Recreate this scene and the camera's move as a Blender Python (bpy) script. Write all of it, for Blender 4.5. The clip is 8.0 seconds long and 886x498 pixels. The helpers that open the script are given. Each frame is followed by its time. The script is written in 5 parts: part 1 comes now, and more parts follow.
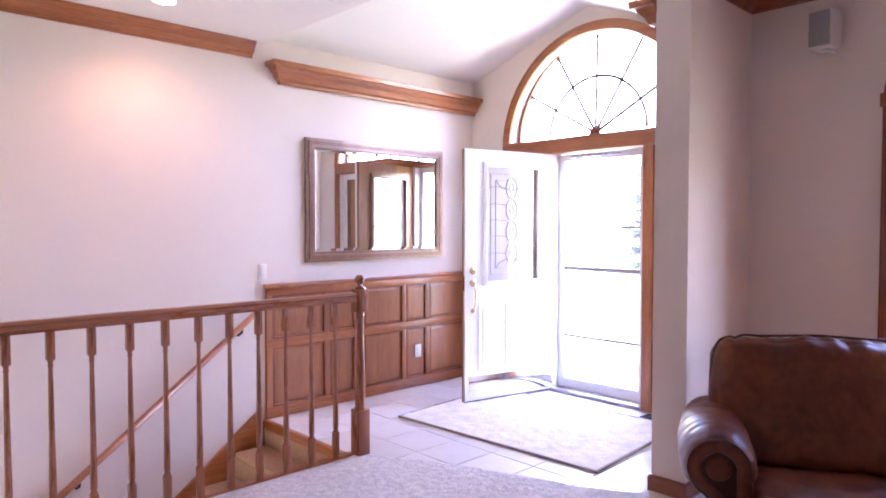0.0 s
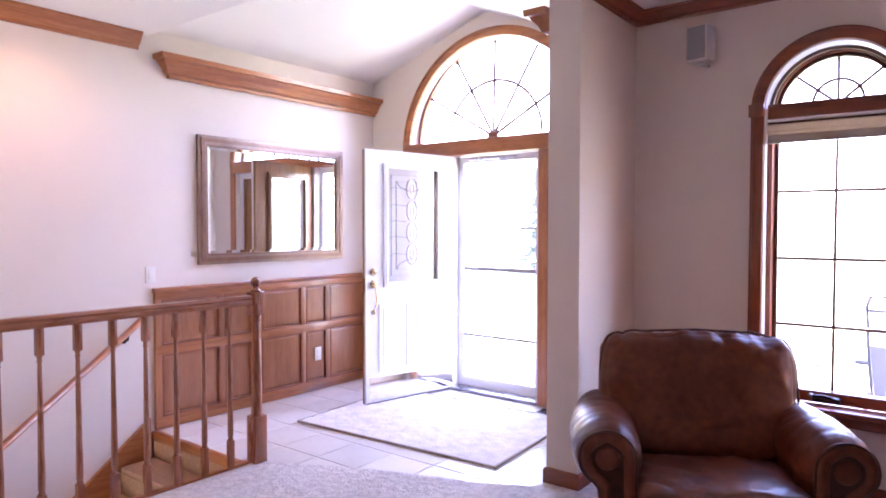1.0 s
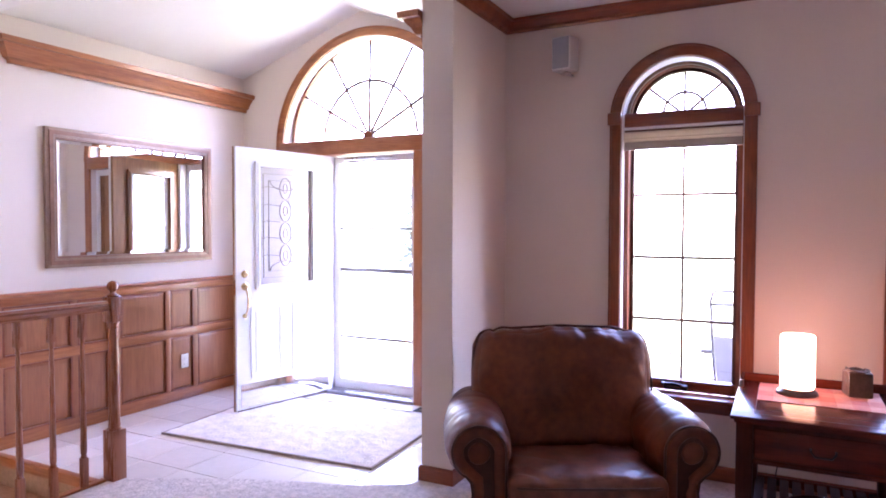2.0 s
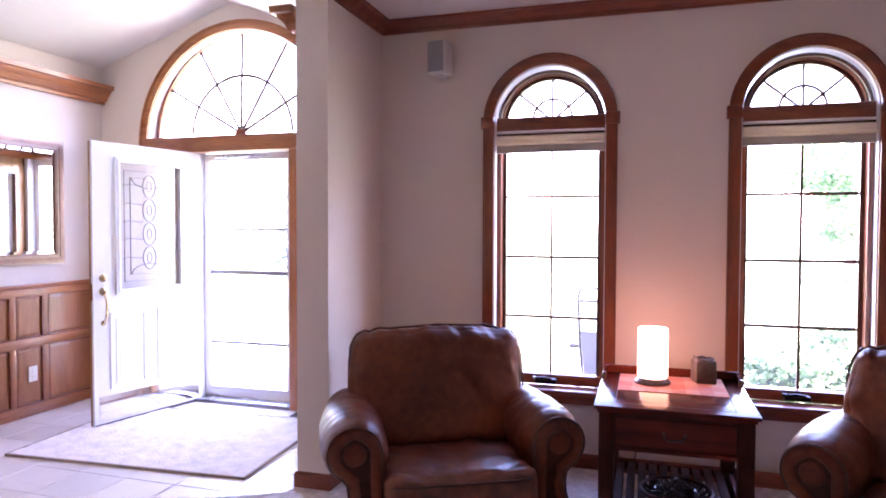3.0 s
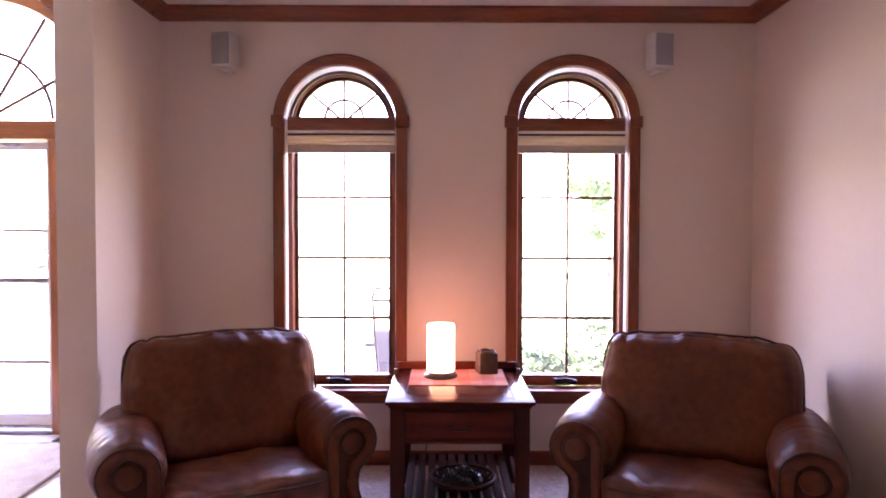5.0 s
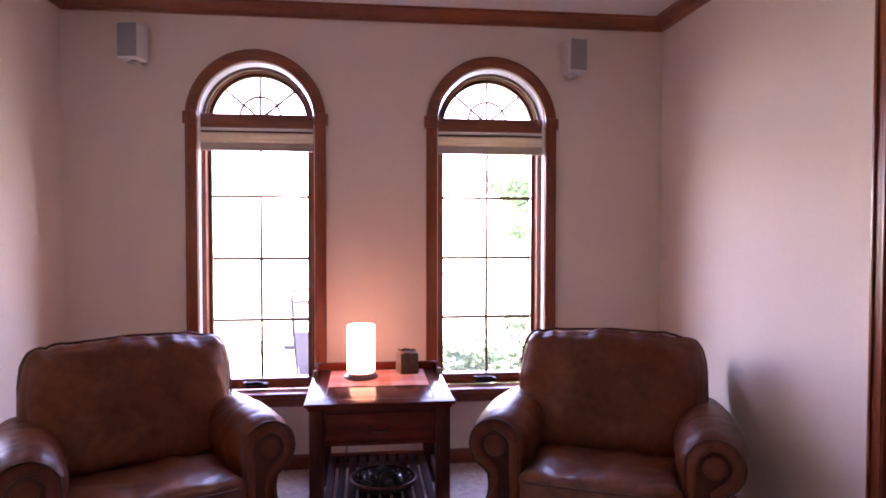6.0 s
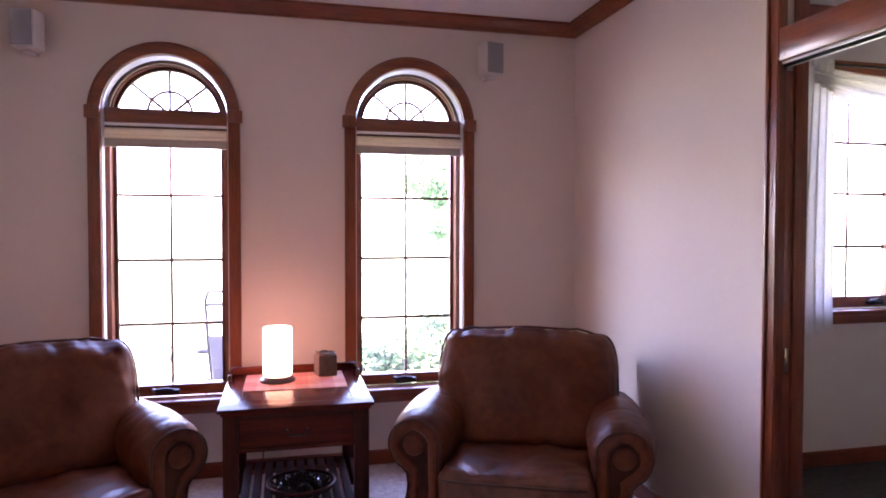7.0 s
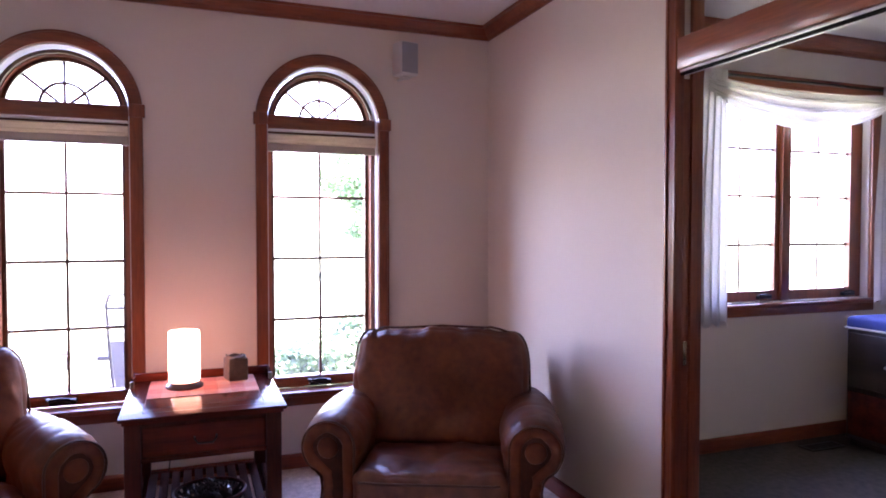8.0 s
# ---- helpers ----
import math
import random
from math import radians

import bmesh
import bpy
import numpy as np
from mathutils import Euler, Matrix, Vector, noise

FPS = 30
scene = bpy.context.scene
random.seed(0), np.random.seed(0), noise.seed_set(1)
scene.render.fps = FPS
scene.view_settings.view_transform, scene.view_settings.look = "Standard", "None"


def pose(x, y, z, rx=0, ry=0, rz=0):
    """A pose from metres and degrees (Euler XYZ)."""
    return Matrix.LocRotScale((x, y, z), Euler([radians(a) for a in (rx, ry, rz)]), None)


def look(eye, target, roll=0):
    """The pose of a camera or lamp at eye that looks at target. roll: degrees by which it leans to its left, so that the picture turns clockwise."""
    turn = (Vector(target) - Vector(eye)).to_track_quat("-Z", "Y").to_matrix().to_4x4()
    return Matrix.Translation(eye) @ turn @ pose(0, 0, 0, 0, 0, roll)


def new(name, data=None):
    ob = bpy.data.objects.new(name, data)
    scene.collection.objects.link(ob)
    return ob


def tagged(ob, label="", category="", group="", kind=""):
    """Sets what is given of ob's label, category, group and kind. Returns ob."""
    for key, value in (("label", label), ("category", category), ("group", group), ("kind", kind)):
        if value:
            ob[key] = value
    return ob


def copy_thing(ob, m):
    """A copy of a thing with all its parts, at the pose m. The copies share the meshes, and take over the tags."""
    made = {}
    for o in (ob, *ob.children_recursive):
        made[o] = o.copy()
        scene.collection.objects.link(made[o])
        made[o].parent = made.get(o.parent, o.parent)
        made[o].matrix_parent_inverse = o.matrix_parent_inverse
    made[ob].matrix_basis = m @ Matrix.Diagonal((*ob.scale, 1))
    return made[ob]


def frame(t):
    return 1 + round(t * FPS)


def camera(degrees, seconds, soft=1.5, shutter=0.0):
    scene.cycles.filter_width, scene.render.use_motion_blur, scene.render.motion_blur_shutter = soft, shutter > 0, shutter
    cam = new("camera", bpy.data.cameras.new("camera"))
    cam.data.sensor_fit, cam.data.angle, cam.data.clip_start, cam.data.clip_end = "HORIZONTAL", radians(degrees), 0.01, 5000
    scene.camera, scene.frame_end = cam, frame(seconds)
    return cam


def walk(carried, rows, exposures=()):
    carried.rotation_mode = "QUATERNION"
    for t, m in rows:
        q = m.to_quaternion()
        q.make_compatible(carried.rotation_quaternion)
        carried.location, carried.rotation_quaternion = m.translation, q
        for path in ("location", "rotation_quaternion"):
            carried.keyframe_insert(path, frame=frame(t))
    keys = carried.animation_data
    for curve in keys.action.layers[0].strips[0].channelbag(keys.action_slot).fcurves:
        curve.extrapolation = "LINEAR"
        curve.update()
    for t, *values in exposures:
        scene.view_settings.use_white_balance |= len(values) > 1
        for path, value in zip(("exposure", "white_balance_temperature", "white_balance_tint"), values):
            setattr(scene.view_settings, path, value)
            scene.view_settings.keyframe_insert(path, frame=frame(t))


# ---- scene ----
# The camera pans on a stand: the lens rides REACH metres ahead of the stand's axis.
EXPOSURE, KELVIN, TINT = 5.47, 6350, 50
cam = camera(67.56, 8.0, soft=1.8)
EYE, REACH = 1.431, 0.130
ROWS = [  # seconds, heading from +x (counter-clockwise), pitch, roll
    (0.0, 46.19, -2.02, -0.02),
    (0.5, 42.31, -1.98, -0.03),
    (1.0, 37.81, -1.93, -0.07),
    (1.5, 32.52, -1.88, -0.16),
    (2.0, 27.37, -1.86, -0.14),
    (3.5, 12.29, -1.73, -0.19),
    (4.0, 7.88, -1.71, -0.16),
    (4.5, 3.49, -1.66, -0.17),
    (5.0, -0.16, -1.66, -0.14),
    (6.5, -10.18, -1.64, -0.05),
    (7.0, -13.59, -1.63, -0.05),
    (7.5, -16.97, -1.63, -0.04),
    (8.0, -20.69, -1.65, -0.03),
]
walk(cam, [(t, pose(REACH * math.cos(radians(h)), REACH * math.sin(radians(h)), EYE, 90 + p, r, h - 90)) for t, h, p, r in ROWS],
     [(t, EXPOSURE + e, KELVIN + k, TINT + g) for t, e, k, g in
      ((0.0, 0.26, 0, 0), (2.2, 0.17, -20, 0), (3.3, 0.13, 80, 2), (4.0, 0.11, 430, 5), (4.5, 0.11, 800, 8), (5.0, 0.11, 1150, 10), (6.5, 0.02, 420, 8), (7.0, 0, 180, 4), (8.0, 0, 0, 3))])

# ---------------------------------------------------------------- light
world = bpy.data.worlds.new("sky")
scene.world = world
world.use_nodes = True
wn = world.node_tree
sky = wn.nodes.new("ShaderNodeTexSky")
sky.sky_type, sky.sun_disc = "NISHITA", False
sky.sun_elevation, sky.sun_rotation = radians(51.1), radians(-141.7)
wn.nodes["Background"].inputs["Strength"].default_value = 0.15
wn.links.new(sky.outputs["Color"], wn.nodes["Background"].inputs["Color"])

sun = new("sun", bpy.data.lights.new("sun", "SUN"))
sun.data.energy, sun.data.angle, sun.data.color = 3.6, radians(0.6), (1.0, 0.96, 0.9)
sun.matrix_world = look((-7.5, -9.5, 15.0), (0, 0, 0))


# ---------------------------------------------------------------- materials
def material(name, color, rough=0.6, metal=0.0, vary=0.12, scale=6.0, grain=60.0, bump=0.1, stretch=(1, 1, 1), coat=0.0,
             dark=None, per_object=0.0, bump_dist=0.002, spec=0.5):
    """Two-scale procedural surface: broad blotches and fine grain in colour, roughness and relief."""
    m = bpy.data.materials.new(name)
    m.use_nodes = True
    nt = m.node_tree
    b = nt.nodes["Principled BSDF"]
    co = nt.nodes.new("ShaderNodeTexCoord")
    mp = nt.nodes.new("ShaderNodeMapping")
    mp.inputs["Scale"].default_value = stretch
    nt.links.new(co.outputs["Object"], mp.inputs["Vector"])
    big, fine = nt.nodes.new("ShaderNodeTexNoise"), nt.nodes.new("ShaderNodeTexNoise")
    for n, s, d in ((big, scale, 4), (fine, grain, 6)):
        n.inputs["Scale"].default_value, n.inputs["Detail"].default_value = s, d
        nt.links.new(mp.outputs["Vector"], n.inputs["Vector"])
    mixn = nt.nodes.new("ShaderNodeMath")
    mixn.operation = "MULTIPLY_ADD"
    mixn.inputs[1].default_value = 0.45
    nt.links.new(fine.outputs["Fac"], mixn.inputs[0])
    half = nt.nodes.new("ShaderNodeMath")
    half.operation = "MULTIPLY"
    half.inputs[1].default_value = 0.55
    nt.links.new(big.outputs["Fac"], half.inputs[0])
    nt.links.new(half.outputs[0], mixn.inputs[2])
    ramp = nt.nodes.new("ShaderNodeValToRGB")
    lo = dark or tuple(c * (1 - vary) for c in color)
    hi = tuple(min(1, c * (1 + vary)) for c in color)
    ramp.color_ramp.elements[0].position, ramp.color_ramp.elements[1].position = 0.36, 0.64
    ramp.color_ramp.elements[0].color, ramp.color_ramp.elements[1].color = (*lo, 1), (*hi, 1)
    nt.links.new(mixn.outputs[0], ramp.inputs["Fac"])
    out = ramp.outputs["Color"]
    if per_object:
        info, hsv = nt.nodes.new("ShaderNodeObjectInfo"), nt.nodes.new("ShaderNodeHueSaturation")
        rng = nt.nodes.new("ShaderNodeMapRange")
        rng.inputs["To Min"].default_value, rng.inputs["To Max"].default_value = 1 - per_object, 1 + per_object
        nt.links.new(info.outputs["Random"], rng.inputs["Value"])
        nt.links.new(rng.outputs["Result"], hsv.inputs["Value"])
        nt.links.new(out, hsv.inputs["Color"])
        out = hsv.outputs["Color"]
    nt.links.new(out, b.inputs["Base Color"])
    rr = nt.nodes.new("ShaderNodeMapRange")
    rr.inputs["To Min"].default_value, rr.inputs["To Max"].default_value = max(0.02, rough - 0.08), min(1, rough + 0.08)
    nt.links.new(mixn.outputs[0], rr.inputs["Value"])
    nt.links.new(rr.outputs["Result"], b.inputs["Roughness"])
    b.inputs["Metallic"].default_value = metal
    b.inputs["Coat Weight"].default_value = coat
    b.inputs["Coat Roughness"].default_value = 0.12
    b.inputs["Specular IOR Level"].default_value = spec
    if bump:
        bp = nt.nodes.new("ShaderNodeBump")
        bp.inputs["Strength"].default_value, bp.inputs["Distance"].default_value = bump, bump_dist
        nt.links.new(mixn.outputs[0], bp.inputs["Height"])
        nt.links.new(bp.outputs["Normal"], b.inputs["Normal"])
    return m


def wood(name, color, dark, axis, rough=0.32, coat=0.25, scale=2.2, spec=0.5):
    """Stained wood with the grain running along the axis 'x', 'y' or 'z'."""
    st = {"x": (0.09, 1, 1), "y": (1, 0.09, 1), "z": (1, 1, 0.09)}[axis]
    return material(name, color, rough, scale=scale * 6, grain=scale * 45, bump=0.12, stretch=st, coat=coat, dark=dark, bump_dist=0.001, spec=spec)


def glass(name, tint=(1, 1, 1), glare=0.0):
    """Clear pane with grazing gloss and a faint translucent veil that imitates glare."""
    m = bpy.data.materials.new(name)
    m.use_nodes = True
    nt = m.node_tree
    nt.nodes.remove(nt.nodes["Principled BSDF"])
    tr, gl, fr, pw, mx, tl, veil = (nt.nodes.new(k) for k in ("ShaderNodeBsdfTransparent", "ShaderNodeBsdfGlossy", "ShaderNodeLayerWeight", "ShaderNodeMath", "ShaderNodeMixShader",
                                                             "ShaderNodeBsdfTranslucent", "ShaderNodeMixShader"))
    tr.inputs["Color"].default_value = (*tint, 1)
    tl.inputs["Color"].default_value = (0.8, 0.8, 0.82, 1)
    gl.inputs["Roughness"].default_value = 0.0
    fr.inputs["Blend"].default_value = 0.5
    veil.inputs["Fac"].default_value = glare
    pw.operation, pw.inputs[1].default_value = "POWER", 4.0
    nt.links.new(fr.outputs["Facing"], pw.inputs[0])
    nt.links.new(pw.outputs[0], mx.inputs["Fac"])
    nt.links.new(tr.outputs[0], veil.inputs[1])
    nt.links.new(tl.outputs[0], veil.inputs[2])
    nt.links.new(veil.outputs[0], mx.inputs[1])
    nt.links.new(gl.outputs[0], mx.inputs[2])
    nt.links.new(mx.outputs[0], nt.nodes["Material Output"].inputs["Surface"])
    return m


def glowing(name, color, strength):
    m = bpy.data.materials.new(name)
    m.use_nodes = True
    b = m.node_tree.nodes["Principled BSDF"]
    b.inputs["Base Color"].default_value = (0.85, 0.83, 0.8, 1)
    b.inputs["Roughness"].default_value = 0.4
    b.inputs["Emission Color"].default_value = (*color, 1)
    b.inputs["Emission Strength"].default_value = strength
    return m


def sheer(name, color, through_share, glow_share=0.5):
    m = material(name, color, 0.9, vary=0.05, scale=30, grain=400, bump=0.2)
    nt = m.node_tree
    b = nt.nodes["Principled BSDF"]
    tr, tl, mx, m2 = (nt.nodes.new(k) for k in ("ShaderNodeBsdfTransparent", "ShaderNodeBsdfTranslucent", "ShaderNodeMixShader", "ShaderNodeMixShader"))
    tl.inputs["Color"].default_value = (*color, 1)
    mx.inputs["Fac"].default_value, m2.inputs["Fac"].default_value = glow_share, through_share
    nt.links.new(b.outputs[0], mx.inputs[1])
    nt.links.new(tl.outputs[0], mx.inputs[2])
    nt.links.new(mx.outputs[0], m2.inputs[1])
    nt.links.new(tr.outputs[0], m2.inputs[2])
    nt.links.new(m2.outputs[0], nt.nodes["Material Output"].inputs["Surface"])
    return m


BEIGE = material("sitting_room_paint", (0.74, 0.635, 0.555), 0.75, vary=0.025, scale=1.5, grain=180, bump=0.12, bump_dist=0.0012)
PAINT = material("wall_paint", (0.74, 0.655, 0.595), 0.75, vary=0.025, scale=1.5, grain=180, bump=0.12, bump_dist=0.0012)
CEIL = material("ceiling_paint", (0.80, 0.78, 0.77), 0.85, vary=0.02, scale=2, grain=120, bump=0.3, bump_dist=0.002)
WHITE = material("white_paint", (0.80, 0.80, 0.81), 0.35, vary=0.02, scale=3, grain=90, bump=0.04)
DOORWHITE = material("door_white", (0.82, 0.82, 0.83), 0.13, vary=0.015, scale=3, grain=90, bump=0.03)
OAK_X = wood("oak_along_x", (0.41, 0.148, 0.053), (0.27, 0.082, 0.027), "x")
OAK_Y = wood("oak_along_y", (0.41, 0.148, 0.053), (0.27, 0.082, 0.027), "y")
OAK_Z = wood("oak_along_z", (0.41, 0.148, 0.053), (0.27, 0.082, 0.027), "z")
PANEL = wood("oak_panel", (0.355, 0.130, 0.050), (0.25, 0.086, 0.032), "z", rough=0.34, coat=0.15, scale=1.5)
RAILWOOD = wood("rail_wood_x", (0.31, 0.10, 0.038), (0.23, 0.068, 0.026), "x", rough=0.28, coat=0.3, scale=1.4)
TURNED = wood("turned_wood", (0.31, 0.10, 0.04), (0.23, 0.068, 0.027), "z", rough=0.28, coat=0.35)
TRIM_Y = wood("cherry_trim_y", (0.27, 0.07, 0.026), (0.155, 0.038, 0.015), "y", rough=0.3)
TRIM_X = wood("cherry_trim_x", (0.27, 0.07, 0.026), (0.155, 0.038, 0.015), "x", rough=0.3)
TRIM_Z = wood("cherry_trim_z", (0.27, 0.07, 0.026), (0.155, 0.038, 0.015), "z", rough=0.3)
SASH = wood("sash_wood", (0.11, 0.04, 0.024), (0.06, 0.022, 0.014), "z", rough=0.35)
DOORWOOD = wood("door_wood", (0.30, 0.14, 0.06), (0.2, 0.085, 0.035), "z")
MAHOGANY = wood("mahogany", (0.120, 0.024, 0.013), (0.06, 0.013, 0.008), "y", rough=0.17, coat=0.0, spec=0.14)
MAHOGANY_Z = wood("mahogany_z", (0.080, 0.019, 0.011), (0.045, 0.011, 0.007), "z", rough=0.5, coat=0.0, spec=0.15)
# Far darker than the table's mahogany: shade under the top put into the slats.
SHADEDSLAT = wood("shaded_slat_wood", (0.040, 0.014, 0.010), (0.022, 0.008, 0.006), "x", rough=0.75, coat=0.0, spec=0.08)
DARKWOOD = wood("dark_cabinet", (0.03, 0.014, 0.010), (0.016, 0.008, 0.006), "x", rough=0.4)
GILT = material("mirror_frame", (0.22, 0.105, 0.065), 0.35, metal=0.15, vary=0.2, scale=20, grain=160, bump=0.2)
GILT_LIGHT = material("mirror_bead", (0.27, 0.18, 0.135), 0.3, metal=0.4, vary=0.15, scale=20, grain=160, bump=0.15)
LEATHER = material("brown_leather", (0.148, 0.038, 0.0105), 0.46, vary=0.12, scale=2.2, grain=26, bump=0.45, dark=(0.080, 0.020, 0.006), bump_dist=0.005, spec=0.34, coat=0.05)
# Leather darkened to stand in for shade inside the arm scrolls.
SHADELEATHER = material("recess_shade_leather", (0.055, 0.016, 0.007), 0.55, vary=0.3, scale=9, grain=30, bump=0.6, spec=0.25)
# Paler than the other leather: window sheen on the seat put into the colour.
SHEENLEATHER = material("seat_sheen_leather", (0.165, 0.055, 0.027), 0.43, vary=0.3, scale=7.0, grain=20, bump=0.6, dark=(0.088, 0.028, 0.013), bump_dist=0.005, spec=0.5, coat=0.15)
WELT = material("dark_leather_welt", (0.075, 0.024, 0.012), 0.4, vary=0.15, scale=30, grain=200, bump=0.2)
CARPET = material("carpet", (0.60, 0.53, 0.49), 0.95, vary=0.2, scale=24, grain=80, bump=1.0, bump_dist=0.016, spec=0.1)
STAIRCARPET = material("stair_carpet", (0.44, 0.27, 0.18), 0.95, vary=0.14, scale=40, grain=260, bump=0.8, bump_dist=0.004, spec=0.1)
OFFICECARPET = material("office_carpet", (0.08, 0.07, 0.062), 0.95, vary=0.25, scale=25, grain=220, bump=0.8, bump_dist=0.004, spec=0.1)
RUG = material("rug_pile", (0.72, 0.645, 0.575), 0.95, vary=0.15, scale=9, grain=70, bump=1.0, bump_dist=0.012, spec=0.1)
RUGEDGE = material("rug_binding", (0.34, 0.28, 0.23), 0.9, vary=0.15, scale=40, grain=200, bump=0.4)
TILE = material("floor_tile", (0.74, 0.675, 0.615), 0.25, vary=0.03, scale=5, grain=24, bump=0.03, per_object=0.05)
GROUT = material("grout", (0.58, 0.52, 0.47), 0.9, vary=0.1, scale=20, grain=120, bump=0.3)
BRASS = material("brass", (0.60, 0.46, 0.27), 0.25, metal=1.0, vary=0.1, scale=30, grain=120, bump=0.02)
STEEL = material("brushed_metal", (0.62, 0.62, 0.63), 0.28, metal=1.0, vary=0.06, scale=30, grain=150, bump=0.03)
POLISHED = material("polished_plate", (0.86, 0.85, 0.84), 0.12, metal=1.0, vary=0.02, scale=8, grain=60, bump=0.0)
SLOTSHADE = material("slot_shade_black", (0.012, 0.011, 0.011), 0.95, vary=0.2, scale=30, grain=120, bump=0.05, spec=0.05)
DARKMETAL = material("dark_metal", (0.035, 0.03, 0.03), 0.4, metal=0.6, vary=0.15, scale=30, grain=120, bump=0.05)
ALU = material("grey_aluminium", (0.30, 0.29, 0.31), 0.45, metal=0.5, vary=0.06, scale=30, grain=120, bump=0.03)
BRONZE = material("bronze", (0.13, 0.10, 0.085), 0.35, metal=0.7, vary=0.15, scale=30, grain=120, bump=0.05)
LEAD = material("lead_came", (0.16, 0.15, 0.14), 0.4, metal=0.7, vary=0.1, scale=30, grain=100, bump=0.05)
PLASTIC = material("ivory_plastic", (0.74, 0.71, 0.66), 0.4, vary=0.02, scale=20, grain=80, bump=0.02)
SPEAKER = material("speaker_shell", (0.66, 0.64, 0.62), 0.5, vary=0.03, scale=20, grain=150, bump=0.05)
GRILLE = material("speaker_grille", (0.30, 0.30, 0.32), 0.7, vary=0.12, scale=300, grain=900, bump=0.4)
SHADE = sheer("blind_fabric", (0.82, 0.72, 0.60), 0.0, 0.25)
DIMBAND = material("blind_band_shaded", (0.50, 0.42, 0.37), 0.9, vary=0.06, scale=20, grain=260, bump=0.3)
RUNNER = material("table_runner", (0.42, 0.13, 0.085), 0.9, vary=0.25, scale=12, grain=260, bump=0.4)
RUNNER_PALE = material("table_runner_pale", (0.50, 0.27, 0.19), 0.9, vary=0.2, scale=12, grain=260, bump=0.4)
RUNNER_MID = material("table_runner_mid", (0.46, 0.19, 0.13), 0.9, vary=0.22, scale=12, grain=260, bump=0.4)
CANDLE = material("candle_holder", (0.085, 0.055, 0.035), 0.6, vary=0.3, scale=40, grain=160, bump=0.5)
# Window panes carry a slight pale veil standing in for glare haze.
GLASS = glass("window_glass", glare=0.012)
CLEAR = glass("clear_glass")
LEADGLASS = sheer("bevelled_glass", (0.82, 0.82, 0.85), 0.62)
MIRROR = material("mirror_silver", (0.86, 0.87, 0.87), 0.06, metal=1.0, vary=0.004, scale=2, grain=10, bump=0)
MIRROR.node_tree.nodes["Principled BSDF"].inputs["Roughness"].default_value = 0.01
for ln in list(MIRROR.node_tree.links):
    if ln.to_socket.name == "Roughness":
        MIRROR.node_tree.links.remove(ln)
LAMPGLOW = glowing("lamp_glass_glow", (1.0, 0.50, 0.27), 0.255)
CANGLOW = glowing("downlight_glow", (1.0, 0.72, 0.48), 1.0)
SHEER = sheer("sheer_fabric", (0.74, 0.72, 0.70), 0.0, 0.22)
BLUE = material("blue_cushion", (0.035, 0.055, 0.22), 0.85, vary=0.15, scale=20, grain=220, bump=0.3)
GRASS = material("lawn", (0.15, 0.19, 0.10), 0.9, vary=0.3, scale=1.2, grain=25, bump=0.6, bump_dist=0.03)
CONCRETE = material("concrete", (0.10, 0.10, 0.115), 0.85, vary=0.12, scale=3, grain=60, bump=0.3)
TREELEAF = sheer("tree_leaves", (0.13, 0.25, 0.10), 0.0, 0.4)
HEADSLING = sheer("thin_sling_mesh", (0.10, 0.095, 0.115), 0.55, 0.2)
# Translucent sheet of the added fill opening.
FILLSHEET = sheer("fill_sheet_fabric", (0.10, 0.076, 0.060), 0.0, 1.0)
LEAF = sheer("leaves", (0.17, 0.27, 0.15), 0.0, 0.45)
NEEDLE = material("spruce_needles", (0.11, 0.15, 0.13), 0.7, vary=0.3, scale=4, grain=30, bump=0)
BARK = material("bark", (0.12, 0.09, 0.065), 0.95, vary=0.3, scale=12, grain=50, bump=0.7, bump_dist=0.01)
SLING = sheer("sling_mesh", (0.10, 0.095, 0.115), 0.10, 0.2)
STUCCO = material("outer_wall", (0.45, 0.40, 0.35), 0.9, vary=0.1, scale=4, grain=60, bump=0.3)


# ---------------------------------------------------------------- mesh helpers
def link_mesh(name, verts, faces, mat, parent=None, label="", smooth=False):
    me = bpy.data.meshes.new(name)
    me.from_pydata([tuple(v) for v in verts], [], faces)
    bm = bmesh.new()
    bm.from_mesh(me)
    bmesh.ops.recalc_face_normals(bm, faces=bm.faces)
    bm.to_mesh(me)
    bm.free()
    me.materials.append(mat)
    if smooth:
        me.polygons.foreach_set("use_smooth", [True] * len(me.polygons))
    ob = new(name, me)
    ob.parent = parent
    if label:
        ob["label"] = label
    return ob


def part(name, bm, mat, parent=None, label="", smooth=False):
    bmesh.ops.recalc_face_normals(bm, faces=bm.faces)
    me = bpy.data.meshes.new(name)
    bm.to_mesh(me)
    bm.free()
    me.materials.append(mat)
    if smooth:
        me.polygons.foreach_set("use_smooth", [True] * len(me.polygons))
        if smooth == "angle":
            me.set_sharp_from_angle(angle=radians(38))
    ob = new(name, me)
    ob.parent = parent
    if label:
        ob["label"] = label
    return ob


def empty(name, m, label, category, group="", kind=""):
    ob = new(name)
    ob.matrix_world = m
    ob.empty_display_size = 0.1
    return tagged(ob, label, category, group, kind)


